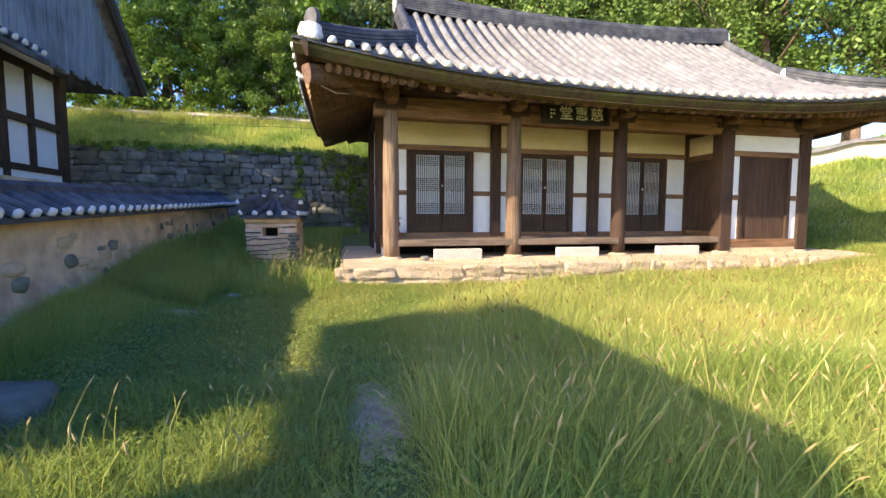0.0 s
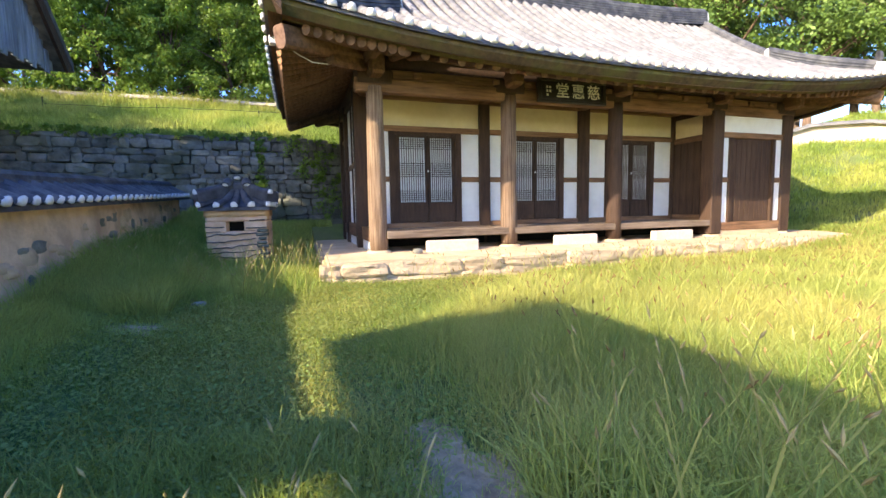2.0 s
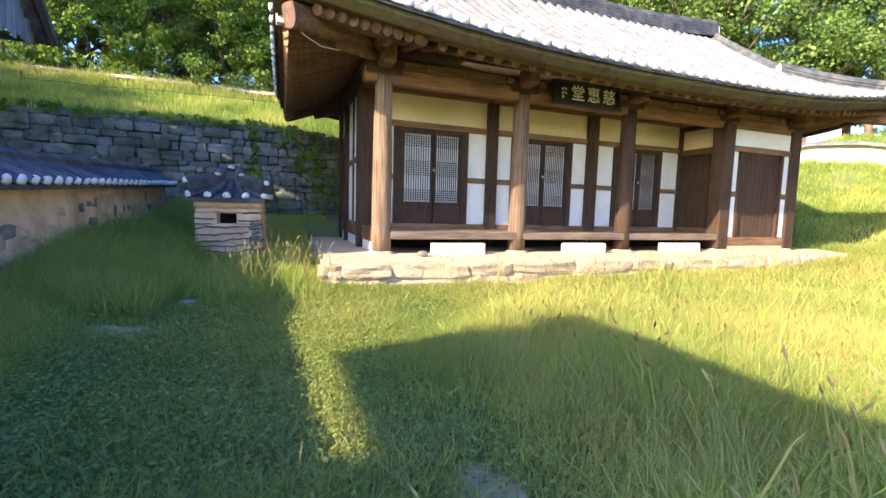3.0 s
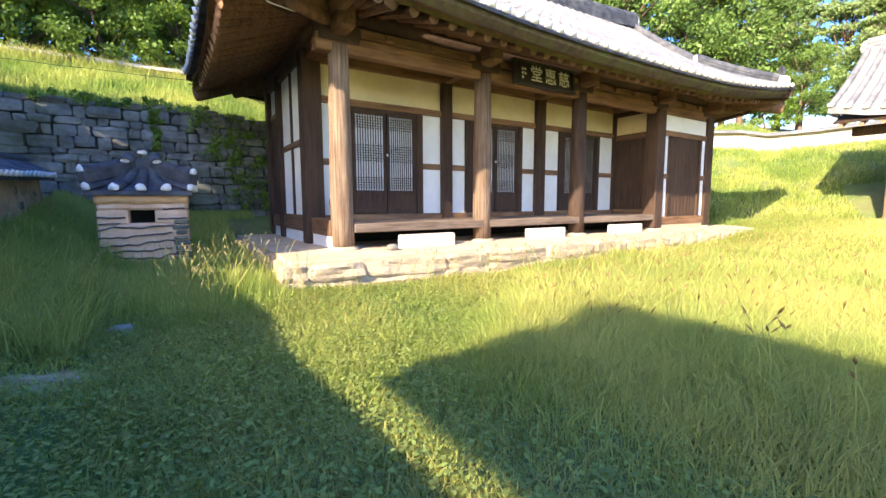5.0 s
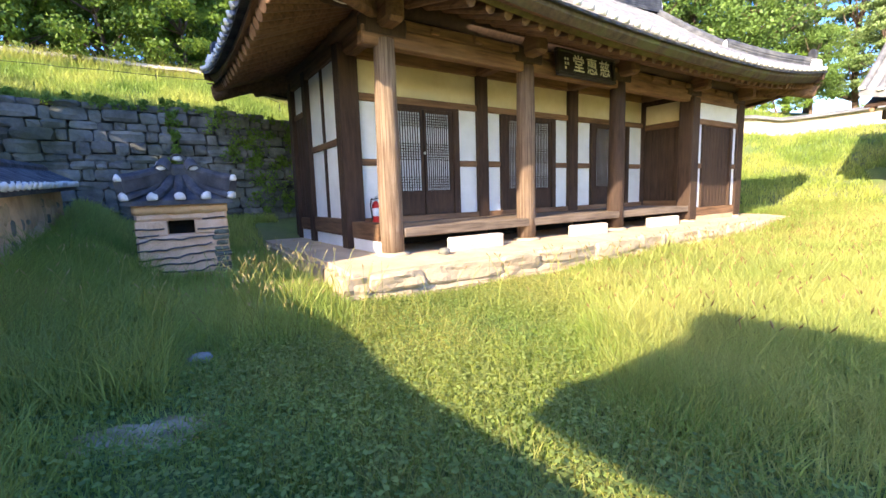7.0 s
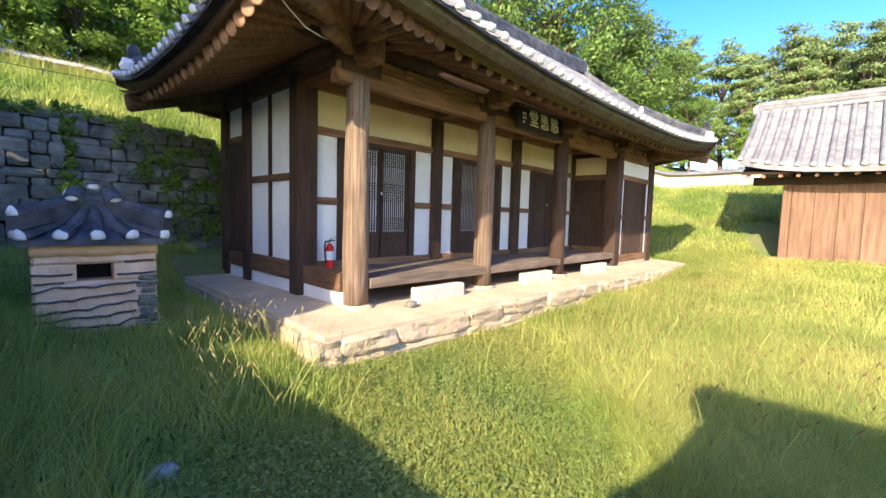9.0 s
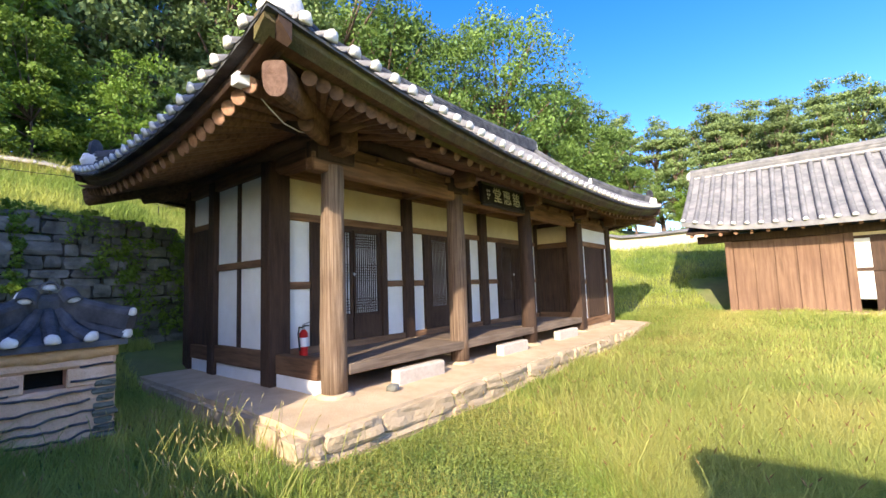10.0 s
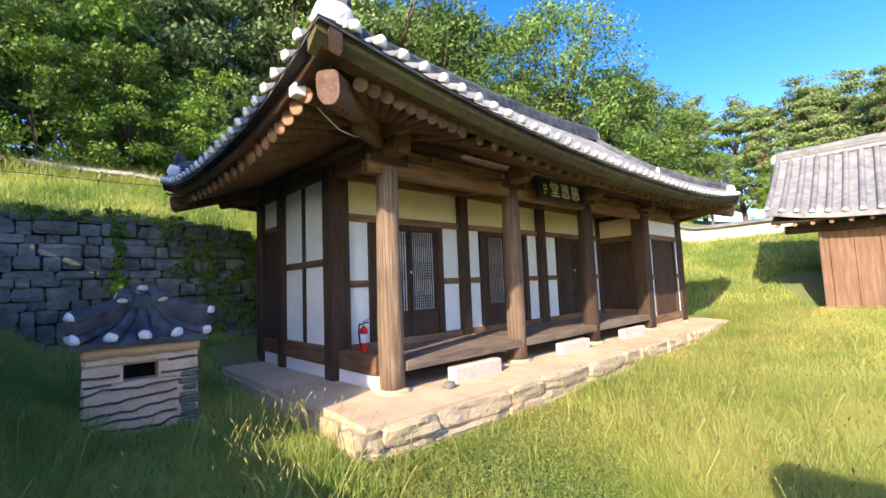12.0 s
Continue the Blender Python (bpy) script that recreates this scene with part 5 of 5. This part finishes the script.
protos = {k: [tree(k, s, h) for s, h in hs] for k, hs in {"broad": ((1, 10.0), (2, 12.0), (3, 9.0)), "pine": ((5, 12.0), (6, 13.0), (7, 11.0)), "vine": ((8, 4.5), (9, 5.5))}.items()}
spots = [("vine", 0, -9.0, 20.6, 1), ("vine", 1, -6.6, 20.0, 1), ("vine", 0, -4.4, 19.8, 0.9), ("vine", 1, -2.2, 19.6, 0.85), ("vine", 0, -0.2, 19.4, 0.9), ("vine", 1, 2.0, 19.4, 0.8), ("vine", 0, -11.5, 21.4, 1.1),
         ("vine", 0, 4.2, 19.4, 0.8), ("vine", 1, -5.5, 22.0, 1.4), ("vine", 0, -1.0, 21.8, 1.4), ("vine", 1, 6.5, 19.6, 0.8),
         ("broad", 0, -8.0, 24.0, 1), ("broad", 1, -4.5, 23.6, 1), ("pine", 1, -0.6, 23.4, 1.05), ("pine", 2, 2.4, 22.6, 1), ("pine", 0, 4.0, 23.4, 1.05), ("broad", 1, -12.0, 24.5, 1),
         ("pine", 1, 0.5, 26.5, 1), ("pine", 2, -4.0, 28.0, 1), ("pine", 1, 6.5, 23.5, 1), ("pine", 0, 8.8, 21.2, 0.95), ("broad", 1, 11.4, 21.0, 1.22), ("broad", 0, 14.4, 20.4, 1.25), ("broad", 1, 17.6, 19.6, 0.95), ("pine", 2, 13.2, 25.0, 1.1), ("broad", 2, 20.0, 19.0, 1.0),
         ("pine", 1, -9.0, 29.0, 1), ("broad", 1, 20.6, 17.0, 1.1), ("broad", 0, 23.2, 14.9, 1.0), ("broad", 2, 25.6, 13.2, 0.85), ("pine", 2, 28.8, 8.6, 0.6), ("pine", 0, 29.6, 6.2, 0.58), ("pine", 1, 30.2, 3.8, 0.58), ("pine", 2, 30.6, 1.4, 0.6), ("pine", 0, 31.0, -1.4, 0.6), ("pine", 1, 31.4, -4.2, 0.62), ("broad", 2, 33.5, 3.5, 0.75), ("broad", 0, 34.5, 7.0, 0.7), ("broad", 1, 34.0, -1.5, 0.6), ("pine", 0, 3.0, 31.0, 1.1), ("broad", 1, 18.5, 24.0, 1), ("pine", 2, 22.4, 17.8, 0.85), ("pine", 0, 24.6, 16.2, 0.78), ("broad", 2, 23.5, 22.0, 1), ("pine", 1, 27.0, 15.0, 0.72),
         ("pine", 2, 28.5, 12.6, 0.70), ("pine", 0, 30.0, 10.2, 0.66), ("pine", 1, 31.0, 7.6, 0.66), ("pine", 2, 31.8, 5.2, 0.68), ("pine", 0, 32.4, 2.8, 0.66), ("pine", 1, 33.0, 0.2, 0.68), ("pine", 2, 33.2, -2.6, 0.7), ("pine", 0, 33.5, -5.5, 0.68), ("pine", 1, 34.0, -8.5, 0.7),
         ("pine", 2, 35.0, 9.0, 0.75), ("pine", 0, 36.0, 5.0, 0.78), ("pine", 1, 36.5, 1.0, 0.76), ("pine", 2, 37.0, -4.0, 0.78), ("pine", 0, 33.0, 13.0, 0.75), ("broad", 0, 27.0, 11.2, 0.45), ("vine", 0, 26.3, 12.4, 0.7), ("vine", 1, 27.0, 8.0, 0.5), ("vine", 0, 27.4, 5.0, 0.45),
         ("broad", 0, 7.0, 29.0, 1.1), ("broad", 2, -16.0, 24.5, 1), ("pine", 2, -1.0, 33.0, 1.1),
         ("broad", 1, -14.0, 19.0, 1.0), ("broad", 2, -15.0, 13.0, 1.0), ("broad", 2, 9.5, 24.0, 1.35), ("broad", 0, 13.0, 23.6, 1.3), ("broad", 1, 16.4, 22.6, 1.1), ("pine", 2, 6.0, 26.0, 1.15)]
used = set()
rng = random.Random(3)
for k, i, x, y, s in spots:
    p = protos[k][i]
    m = pose(x, y, ground_z(x, y) - 0.1, 0, 0, rng.uniform(0, 360))
    if (k, i) in used:
        copy_thing(p, m).scale = (s, s, s)
    else:
        used.add((k, i))
        p.matrix_basis = m

# ---- grass ----
def blades(name, xs, ys, hs, ws, seed, label, material=GRASS, bend=0.35):
    """Each blade is a tapering, bending strip of three triangles."""
    g = np.random.default_rng(seed)
    n = len(xs)
    zs = np.array([ground_z(float(a), float(b)) for a, b in zip(xs, ys)])
    base = np.stack([xs, ys, zs - 0.02], 1)
    a = g.uniform(0, 2 * np.pi, n)
    side = np.stack([np.cos(a), np.sin(a), np.zeros(n)], 1) * ws[:, None]
    b = g.uniform(0, 2 * np.pi, n)
    out = np.stack([np.cos(b), np.sin(b), np.zeros(n)], 1) * (hs * g.uniform(0.05, bend * 2, n))[:, None]
    up = np.array((0, 0, 1.0)) * hs[:, None]
    mid = base + up * 0.55 + out * 0.35
    tip = base + up * g.uniform(0.8, 1.0, n)[:, None] + out
    v = np.stack([base - side, base + side, mid + side * 0.75, mid - side * 0.75, tip], 1).reshape(-1, 3)
    o = np.arange(n)[:, None] * 5
    loops = np.concatenate([o + np.array([[0, 1, 2, 3]]), o + np.array([[3, 2, 4]])], 1).ravel()
    starts = (np.arange(n)[:, None] * 7 + np.array([[0, 4]])).ravel()
    me = bpy.data.meshes.new(name)
    me.vertices.add(len(v))
    me.vertices.foreach_set("co", v.astype(np.float32).ravel())
    me.loops.add(len(loops))
    me.loops.foreach_set("vertex_index", loops.astype(np.int32))
    me.polygons.add(len(starts))
    me.polygons.foreach_set("loop_start", starts.astype(np.int32))
    me.update(calc_edges=True)
    return tagged(link(name, me, material, None), label, "grass", kind="stuff")


def clear(x, y):
    """True where grass may grow: not on the platform, the path, in walls or houses."""
    if 0.42 < x < 13.05 and 7.2 < y < 13.0:
        return False
    if -3.2 < x < -2.55 and y < 12.5:
        return False
    if y > 13.75 and y < 14.1 and x < 11.5:
        return False
    dx, dy = x - 15.5, y - 5.24
    u, w = dx * 0.44 - dy * 0.9, dx * 0.9 + dy * 0.44
    if -0.3 < u < 9.3 and -0.4 < w < 3.8:
        return False
    c = CM.inverted() @ Vector((x, y, 0.3))
    return not (-0.02 < c.x < CW + 0.02 and -0.02 < c.y < CD + 0.02)


def meadow(x, y):
    """0 on the trodden, lush side of the yard, 1 out in the dry meadow."""
    edge = 0.65 - 0.35 * smooth01((y - 2.3) / 1.2) + 1.15 * max(0.0, min(y, 7.0) - 4.1)
    return smooth01((x - edge) / 0.9)


def tall(x, y):
    """Height of the growth: tall to the right of the way, trodden short along it."""
    n = 0.5 + 0.5 * noise.noise((x * 0.5, y * 0.5, 7.0))
    way = meadow(x, y)
    short = 0.045 + 0.06 * n + 0.22 * smooth01((-1.5 - x) / 0.9) + 0.16 * smooth01((y - 6.0) / 1.0) * smooth01((0.6 - x) / 0.6)
    return short * (1 - way) + (0.17 + 0.17 * n) * way


# bare spots: centre and half widths
BARE = ((0.70, 2.12, 0.26, 0.55), (-1.38, 5.35, 0.34, 0.16), (1.62, 1.97, 0.2, 0.12))


def bare(x, y):
    """How far the growth is worn away here, 0 to 1."""
    return max(max(0.0, 1.25 - math.hypot((x - cx) / (rx * 1.35), (y - cy) / (ry * 1.35))) for cx, cy, rx, ry in BARE)


def field(name, x0, x1, y0, y1, count, hk, wk, seed, label, h0=None, material=GRASS, only=0, bend=0.35):
    g = np.random.default_rng(seed)
    xs, ys = g.uniform(x0, x1, count), g.uniform(y0, y1, count)
    keep = np.array([clear(a, b) and g.random() > bare(a, b) * 0.85 and g.random() < 0.55 + 0.9 * noise.noise((a * 1.1, b * 1.1, 2.0)) + 0.3 for a, b in zip(xs, ys)])
    if only:
        odds = np.array([0.08 + 0.84 * meadow(a, b) for a, b in zip(xs, ys)])
        keep &= (g.random(count) < odds) if only > 0 else (g.random(count) > odds)
    xs, ys = xs[keep], ys[keep]
    hs = np.array([h0 if h0 else tall(a, b) for a, b in zip(xs, ys)]) * g.uniform(0.5, 1.3, len(xs)) * hk
    blades(name, xs, ys, hs, np.full(len(xs), wk) * g.uniform(0.6, 1.4, len(xs)), seed, label, material, bend)


field("near_grass", -0.4, 7.0, 0.2, 5.0, 215000, 1.0, 0.0033, 1, "yellow-green uncut grass of the yard", only=1, bend=0.5)
field("lush_grass", -2.6, 3.4, 0.2, 5.4, 150000, 1.1, 0.0036, 21, "lush green grass along the trodden way", material=LUSH, only=-1, bend=0.5)
field("yard_grass", -0.5, 16.0, 4.2, 8.0, 120000, 0.9, 0.006, 2, "yellow-green uncut grass before the platform", only=1, bend=0.45)
field("edge_grass", -2.6, 5.0, 4.8, 8.0, 80000, 1.0, 0.0052, 22, "green grass beside the platform", material=LUSH, only=-1, bend=0.45)
field("side_grass", 6.0, 17.0, -3.0, 5.5, 70000, 1.0, 0.009, 3, "tall yellow-green grass of the yard")
field("corner_grass", -2.6, 1.0, 7.6, 13.8, 45000, 1.0, 0.007, 4, "shaded grass round the chimney", 0.19, material=LUSH)
field("bank_grass", -12.0, 12.0, 13.9, 18.2, 90000, 1.0, 0.012, 5, "bright grass on the bank above the stone wall", 0.26, material=LUSH)
field("strip_grass", -2.2, 0.6, 1.2, 2.8, 26000, 1.0, 0.0034, 10, "bright grass beside the gateway", 0.17, material=LUSH, bend=0.5)
field("weed_fringe", -12.0, 8.0, 17.3, 18.6, 16000, 1.0, 0.012, 11, "pale dry weeds along the boundary wall", 0.42)
field("tuft_grass", 0.9, 4.2, 0.3, 2.1, 15000, 1.0, 0.0036, 9, "tall bright grass tufts near the start of the way", 0.42, material=LUSH, bend=0.55)
field("slope_grass", 11.0, 25.0, 2.0, 17.0, 75000, 1.0, 0.015, 6, "bright grass on the slope beside the house", 0.22, material=LUSH)
field("back_grass", -2.5, 12.0, -6.0, 0.25, 40000, 1.0, 0.009, 23, "uncut grass at the open end of the yard", 0.2)
field("weeds", -2.58, -1.3, 5.6, 9.2, 9000, 1.0, 0.0036, 24, "tall green weeds along the mud wall", 0.42, material=LUSH, bend=0.55)


def rosettes(name, x0, x1, y0, y1, count, size, seed, label):
    """Low round leaves lying near the ground."""
    g = np.random.default_rng(seed)
    xs, ys = g.uniform(x0, x1, count), g.uniform(y0, y1, count)
    keep = np.array([clear(a, b) and g.random() > bare(a, b) * 0.9 and g.random() < 1.0 - meadow(a, b) for a, b in zip(xs, ys)])
    xs, ys = xs[keep], ys[keep]
    n = len(xs)
    zs = np.array([ground_z(float(a), float(b)) for a, b in zip(xs, ys)]) + g.uniform(0.01, 0.09, n)
    c = np.stack([xs, ys, zs], 1)
    t = g.uniform(0, 2 * np.pi, n)
    u = np.stack([np.cos(t), np.sin(t), g.uniform(-0.4, 0.5, n)], 1)
    w = np.stack([-np.sin(t), np.cos(t), g.uniform(-0.3, 0.3, n)], 1)
    k = (size * g.uniform(0.6, 1.4, n))[:, None]
    v = np.stack([c - u * k, c + w * k * 0.7, c + u * k, c - w * k * 0.7], 1).reshape(-1, 3)
    return tagged(quads_mesh(name, v, CLOVER, None), label, "clover", kind="stuff")


field("way_grass", -1.2, 4.6, 1.6, 7.2, 62000, 1.0, 0.0036, 14, "soft short grass among the clover of the way", 0.12, bend=0.55)
rosettes("clover", -2.5, 3.4, 0.6, 7.4, 80000, 0.014, 8, "low trodden clover along the way")

# ---- creeper on the stone wall ----
g_ = random.Random(6)
iv = []
for _ in range(150):
    x = g_.triangular(-0.2, 3.2, 2.4)
    z = g_.uniform(1.0, 2.9) if x > 0.5 else g_.uniform(2.2, 3.2)
    iv.append((Vector((x, 13.78 + g_.uniform(-0.05, 0.05), z)), g_.uniform(0.10, 0.2)))
for _ in range(22):
    iv.append((Vector((g_.uniform(-0.95, -0.75), 13.78, g_.uniform(1.9, 3.2))), 0.09))
for _ in range(120):
    x = g_.uniform(-9.0, 3.0)
    iv.append((Vector((x, 13.85, bank_top(x) + g_.uniform(-0.08, 0.12))), g_.uniform(0.06, 0.13)))
creeper = tagged(quads_mesh("creeper", leaf_cloud(iv, 60, 0.035, 1, 12, 0.9), LEAF_Y, None), "green creeper hanging over the stone retaining wall", "creeper", kind="stuff")

# ---- name board over the porch ----
board = thing("name_board", 5.3, 8.0, 3.2, "black wooden name board with cream brushed characters under the eave", "sign")
NB = pose(5.3, 7.93, 3.40, -6, 0, 0)


def nb_part(name, bm, material, parent=None, label=""):
    bmesh.ops.transform(bm, matrix=NB, verts=bm.verts)
    return part(name, bm, material, parent or board, label)


nb_part("panel", box(-0.70, 0.70, -0.02, 0.03, -0.17, 0.18, 0.004), BLACK)
for x0, x1, z0, z1 in ((-0.78, 0.78, 0.18, 0.23), (-0.78, 0.78, -0.22, -0.17), (-0.78, -0.70, -0.17, 0.18), (0.70, 0.78, -0.17, 0.18)):
    nb_part("frame", box(x0, x1, -0.06, 0.03, z0, z1, 0.012), BLACK)


def letters(text, size, m, material, parent, name="character"):
    cu = bpy.data.curves.new(name, "FONT")
    cu.offset = 0.002
    cu.body, cu.size, cu.extrude, cu.align_x, cu.align_y = text, size, 0.004, "CENTER", "CENTER"
    tmp = new("tmp", cu)
    me = bpy.data.meshes.new_from_object(tmp.evaluated_get(bpy.context.evaluated_depsgraph_get()))
    bpy.data.objects.remove(tmp)
    bpy.data.curves.remove(cu)
    me.transform(Matrix.Translation(-BASE[parent.name]) @ m)
    return link(name, me, material, parent)


for q, t in enumerate("堂惠慈"):
    letters(t, 0.31, NB @ pose(-0.22 + 0.36 * q, -0.026, 0.0, 90, 0, 0), GOLD, board)
for q in range(5):
    nb_part("small_writing", box(-0.58 + 0.065 * (q % 2), -0.54 + 0.065 * (q % 2), -0.024, -0.021, 0.08 - 0.075 * (q // 2) - 0.03, 0.08 - 0.075 * (q // 2) + 0.015), GOLD)

# ---- fire extinguisher on the porch ----
fe = thing("fire_extinguisher", 1.69, 9.20, 0.80, "red fire extinguisher with black hose standing on the porch", "extinguisher")
fx, fy, fz = 1.69, 9.20, 0.80
bm = rod((fx, fy, fz), (fx, fy, fz + 0.32), 0.062, 0.062, 16)
rod((fx, fy, fz + 0.32), (fx, fy, fz + 0.37), 0.062, 0.025, 16, bm)
part("cylinder", bm, RED, fe, smooth=False)
part("valve", rod((fx, fy, fz + 0.37), (fx, fy, fz + 0.41), 0.02, 0.02, 10), STEEL, fe)
part("handle", box(fx - 0.015, fx + 0.09, fy - 0.012, fy + 0.012, fz + 0.41, fz + 0.43, 0.004), RUBBER, fe)
part("lever", beam((fx - 0.01, fy, fz + 0.435), (fx + 0.10, fy, fz + 0.47), 0.02, 0.012), STEEL, fe)
part("label_band", rod((fx, fy, fz + 0.13), (fx, fy, fz + 0.26), 0.0635, 0.0635, 16), WHITEP, fe, "pale printed label")
hose = bmesh.new()
hp = [Vector((fx - 0.02, fy, fz + 0.40)), Vector((fx - 0.08, fy - 0.02, fz + 0.41)), Vector((fx - 0.105, fy - 0.03, fz + 0.32)), Vector((fx - 0.09, fy - 0.03, fz + 0.18)), Vector((fx - 0.08, fy - 0.03, fz + 0.08))]
for a, b in zip(hp, hp[1:]):
    rod(a, b, 0.012, 0.012, 8, hose)
part("hose", hose, RUBBER, fe)

# ---- small white box and cable under the corner eave ----
cb = thing("eave_box", -0.12, 7.36, 3.62, "small white electric box hung under the corner eave", "fixture")
part("case", box(-0.18, -0.06, 7.30, 7.42, 3.57, 3.68, 0.008), WHITEP, cb)
wire = bmesh.new()
wp = [Vector((-0.06, 7.36, 3.62)), Vector((0.05, 7.42, 3.60)), Vector((0.20, 7.45, 3.50)), Vector((0.42, 7.55, 3.43)), Vector((0.75, 7.8, 3.50)), Vector((1.2, 8.0, 3.62))]
for a, b in zip(wp, wp[1:]):
    rod(a, b, 0.007, 0.007, 6, wire)
part("cable", wire, WHITEP, cb)

# ---- stones lying in the grass ----
slab = part("stone_slab", block_stone(-1.78, 2.55, 0.08, 0.55, 0.24, 0.12, 3, 0.05), ROCK, None, smooth=True)
tagged(slab, "grey flat stone slab lying in the grass by the wall", "stone")
for x, y, r in ((-1.11, 6.4, 0.10), (2.05, 7.75, 0.09)):
    z = ground_z(x, y) if y < 7.5 else 0.42
    tagged(part("field_stone", boulder(x, y, z + r * 0.3, r, r * 0.8, r * 0.6, x * 5, 0.2), ROCK, None, smooth=True), "small grey stone half hidden in the grass", "stone", "stones in the grass")

# ---- wire along the bank ----
w_ = bmesh.new()
prev = None
for i in range(25):
    x = -7.0 + 9.0 * i / 24
    c = Vector((x, 16.4 - 0.06 * x, ground_z(x, 16.4) + 0.34))
    if prev:
        rod(prev, c, 0.008, 0.008, 5, w_)
    prev = c
tagged(solid("bank_wire", w_, RUBBER), "thin dark wire strung low over the grassy bank", "wire", kind="stuff")
for i in range(4):
    x = -7.0 + 3.0 * i
    y = 16.4 - 0.06 * x
    tagged(part("wire_stake", rod((x, y, ground_z(x, y) - 0.1), (x, y, ground_z(x, y) + 0.36), 0.012, 0.012, 6), RUBBER, None), "thin stake holding a wire on the bank", "stake", "wire stakes")

# ---- foxtail stalks ----
def foxtails(name, spots_, seed, label, head=SEED, k=1.0):
    g = random.Random(seed)
    sv_, sf_, hv, hf = [], [], [], []
    for x, y, h in spots_:
        z = ground_z(x, y)
        a = g.uniform(0, 6.283)
        l = g.uniform(0.12, 0.4) * h
        pts = [Vector((x, y, z)), Vector((x + math.cos(a) * l * 0.3, y + math.sin(a) * l * 0.3, z + h * 0.6)), Vector((x + math.cos(a) * l, y + math.sin(a) * l, z + h))]
        s = Vector((-math.sin(a + 1), math.cos(a + 1), 0)) * 0.003
        o = len(sv_)
        for p in pts:
            sv_ += [tuple(p - s), tuple(p + s)]
        sf_ += [(o, o + 1, o + 3, o + 2), (o + 2, o + 3, o + 5, o + 4)]
        d = (pts[2] - pts[1]).normalized()
        tip = pts[2] + d * g.uniform(0.045, 0.085) + Vector((math.cos(a), math.sin(a), -0.4)) * 0.012
        mid = pts[2].lerp(tip, 0.45)
        r = g.uniform(0.004, 0.0072) * k
        o = len(hv)
        turn = d.to_track_quat("Z", "Y")
        hv.append(tuple(pts[2]))
        for q in range(5):
            hv.append(tuple(mid + turn @ Vector((r * math.cos(q * 1.2566), r * math.sin(q * 1.2566), 0))))
        hv.append(tuple(tip))
        for q in range(5):
            hf += [(o, o + 1 + q, o + 1 + (q + 1) % 5), (o + 6, o + 1 + (q + 1) % 5, o + 1 + q)]
    st_ = tagged(pydata(name, sv_, sf_, GRASS), label, "grass", kind="stuff")
    tagged(pydata(name + "_heads", hv, hf, head), label, "grass", kind="stuff")
    return st_


g_ = random.Random(17)
near = [(g_.uniform(0.9, 3.2), g_.uniform(0.5, 1.9), g_.uniform(0.40, 0.72)) for _ in range(190)]
near += [(g_.uniform(-1.5, 0.4), g_.uniform(1.4, 2.2), g_.uniform(0.22, 0.42)) for _ in range(40)]
far_ = [(g_.uniform(1.5, 12.0), g_.uniform(1.5, 6.9), g_.uniform(0.30, 0.52)) for _ in range(1100)]
edge_ = [(g_.gauss(-0.15, 0.35), g_.uniform(6.2, 8.6), g_.uniform(0.30, 0.60)) for _ in range(170)]
edge_ += [(g_.uniform(-2.3, -0.3), g_.uniform(6.5, 9.2), g_.uniform(0.25, 0.5)) for _ in range(90)]
foxtails("foxtail", [p for p in near + edge_ if clear(p[0], p[1])], 5, "slender foxtail grass with pale seed heads")
foxtails("brown_foxtail", [p for p in far_ if clear(p[0], p[1])], 6, "foxtail grass with brown seed heads out in the meadow", SEED_D, 1.25)

# ---- bare trodden patches ----
def bare_patch(cx, cy, rx, ry, seed):
    verts_, faces_ = [(cx, cy, ground_z(cx, cy) + 0.014)], []
    for ring in range(1, 7):
        for q in range(32):
            a = 2 * math.pi * q / 32
            r = ring / 6 * (1 + 0.7 * noise.noise((math.cos(a) * 2.5, math.sin(a) * 2.5, seed)))
            x, y = cx + rx * r * math.cos(a), cy + ry * r * math.sin(a)
            verts_.append((x, y, ground_z(x, y) + (0.014 + 0.006 * noise.noise((x * 14, y * 14, 1.0)) if ring < 6 else -0.01)))
    faces_ += [(0, 1 + q, 1 + (q + 1) % 32) for q in range(32)]
    for ring in range(5):
        o = 1 + ring * 32
        faces_ += [(o + q, o + 32 + q, o + 32 + (q + 1) % 32, o + (q + 1) % 32) for q in range(32)]
    tagged(pydata("bare_patch", verts_, faces_, DIRT), "patch of bare trodden earth in the grass", "ground", kind="structure")


for cx, cy, rx, ry in BARE:
    bare_patch(cx, cy, rx, ry, cx * 9)
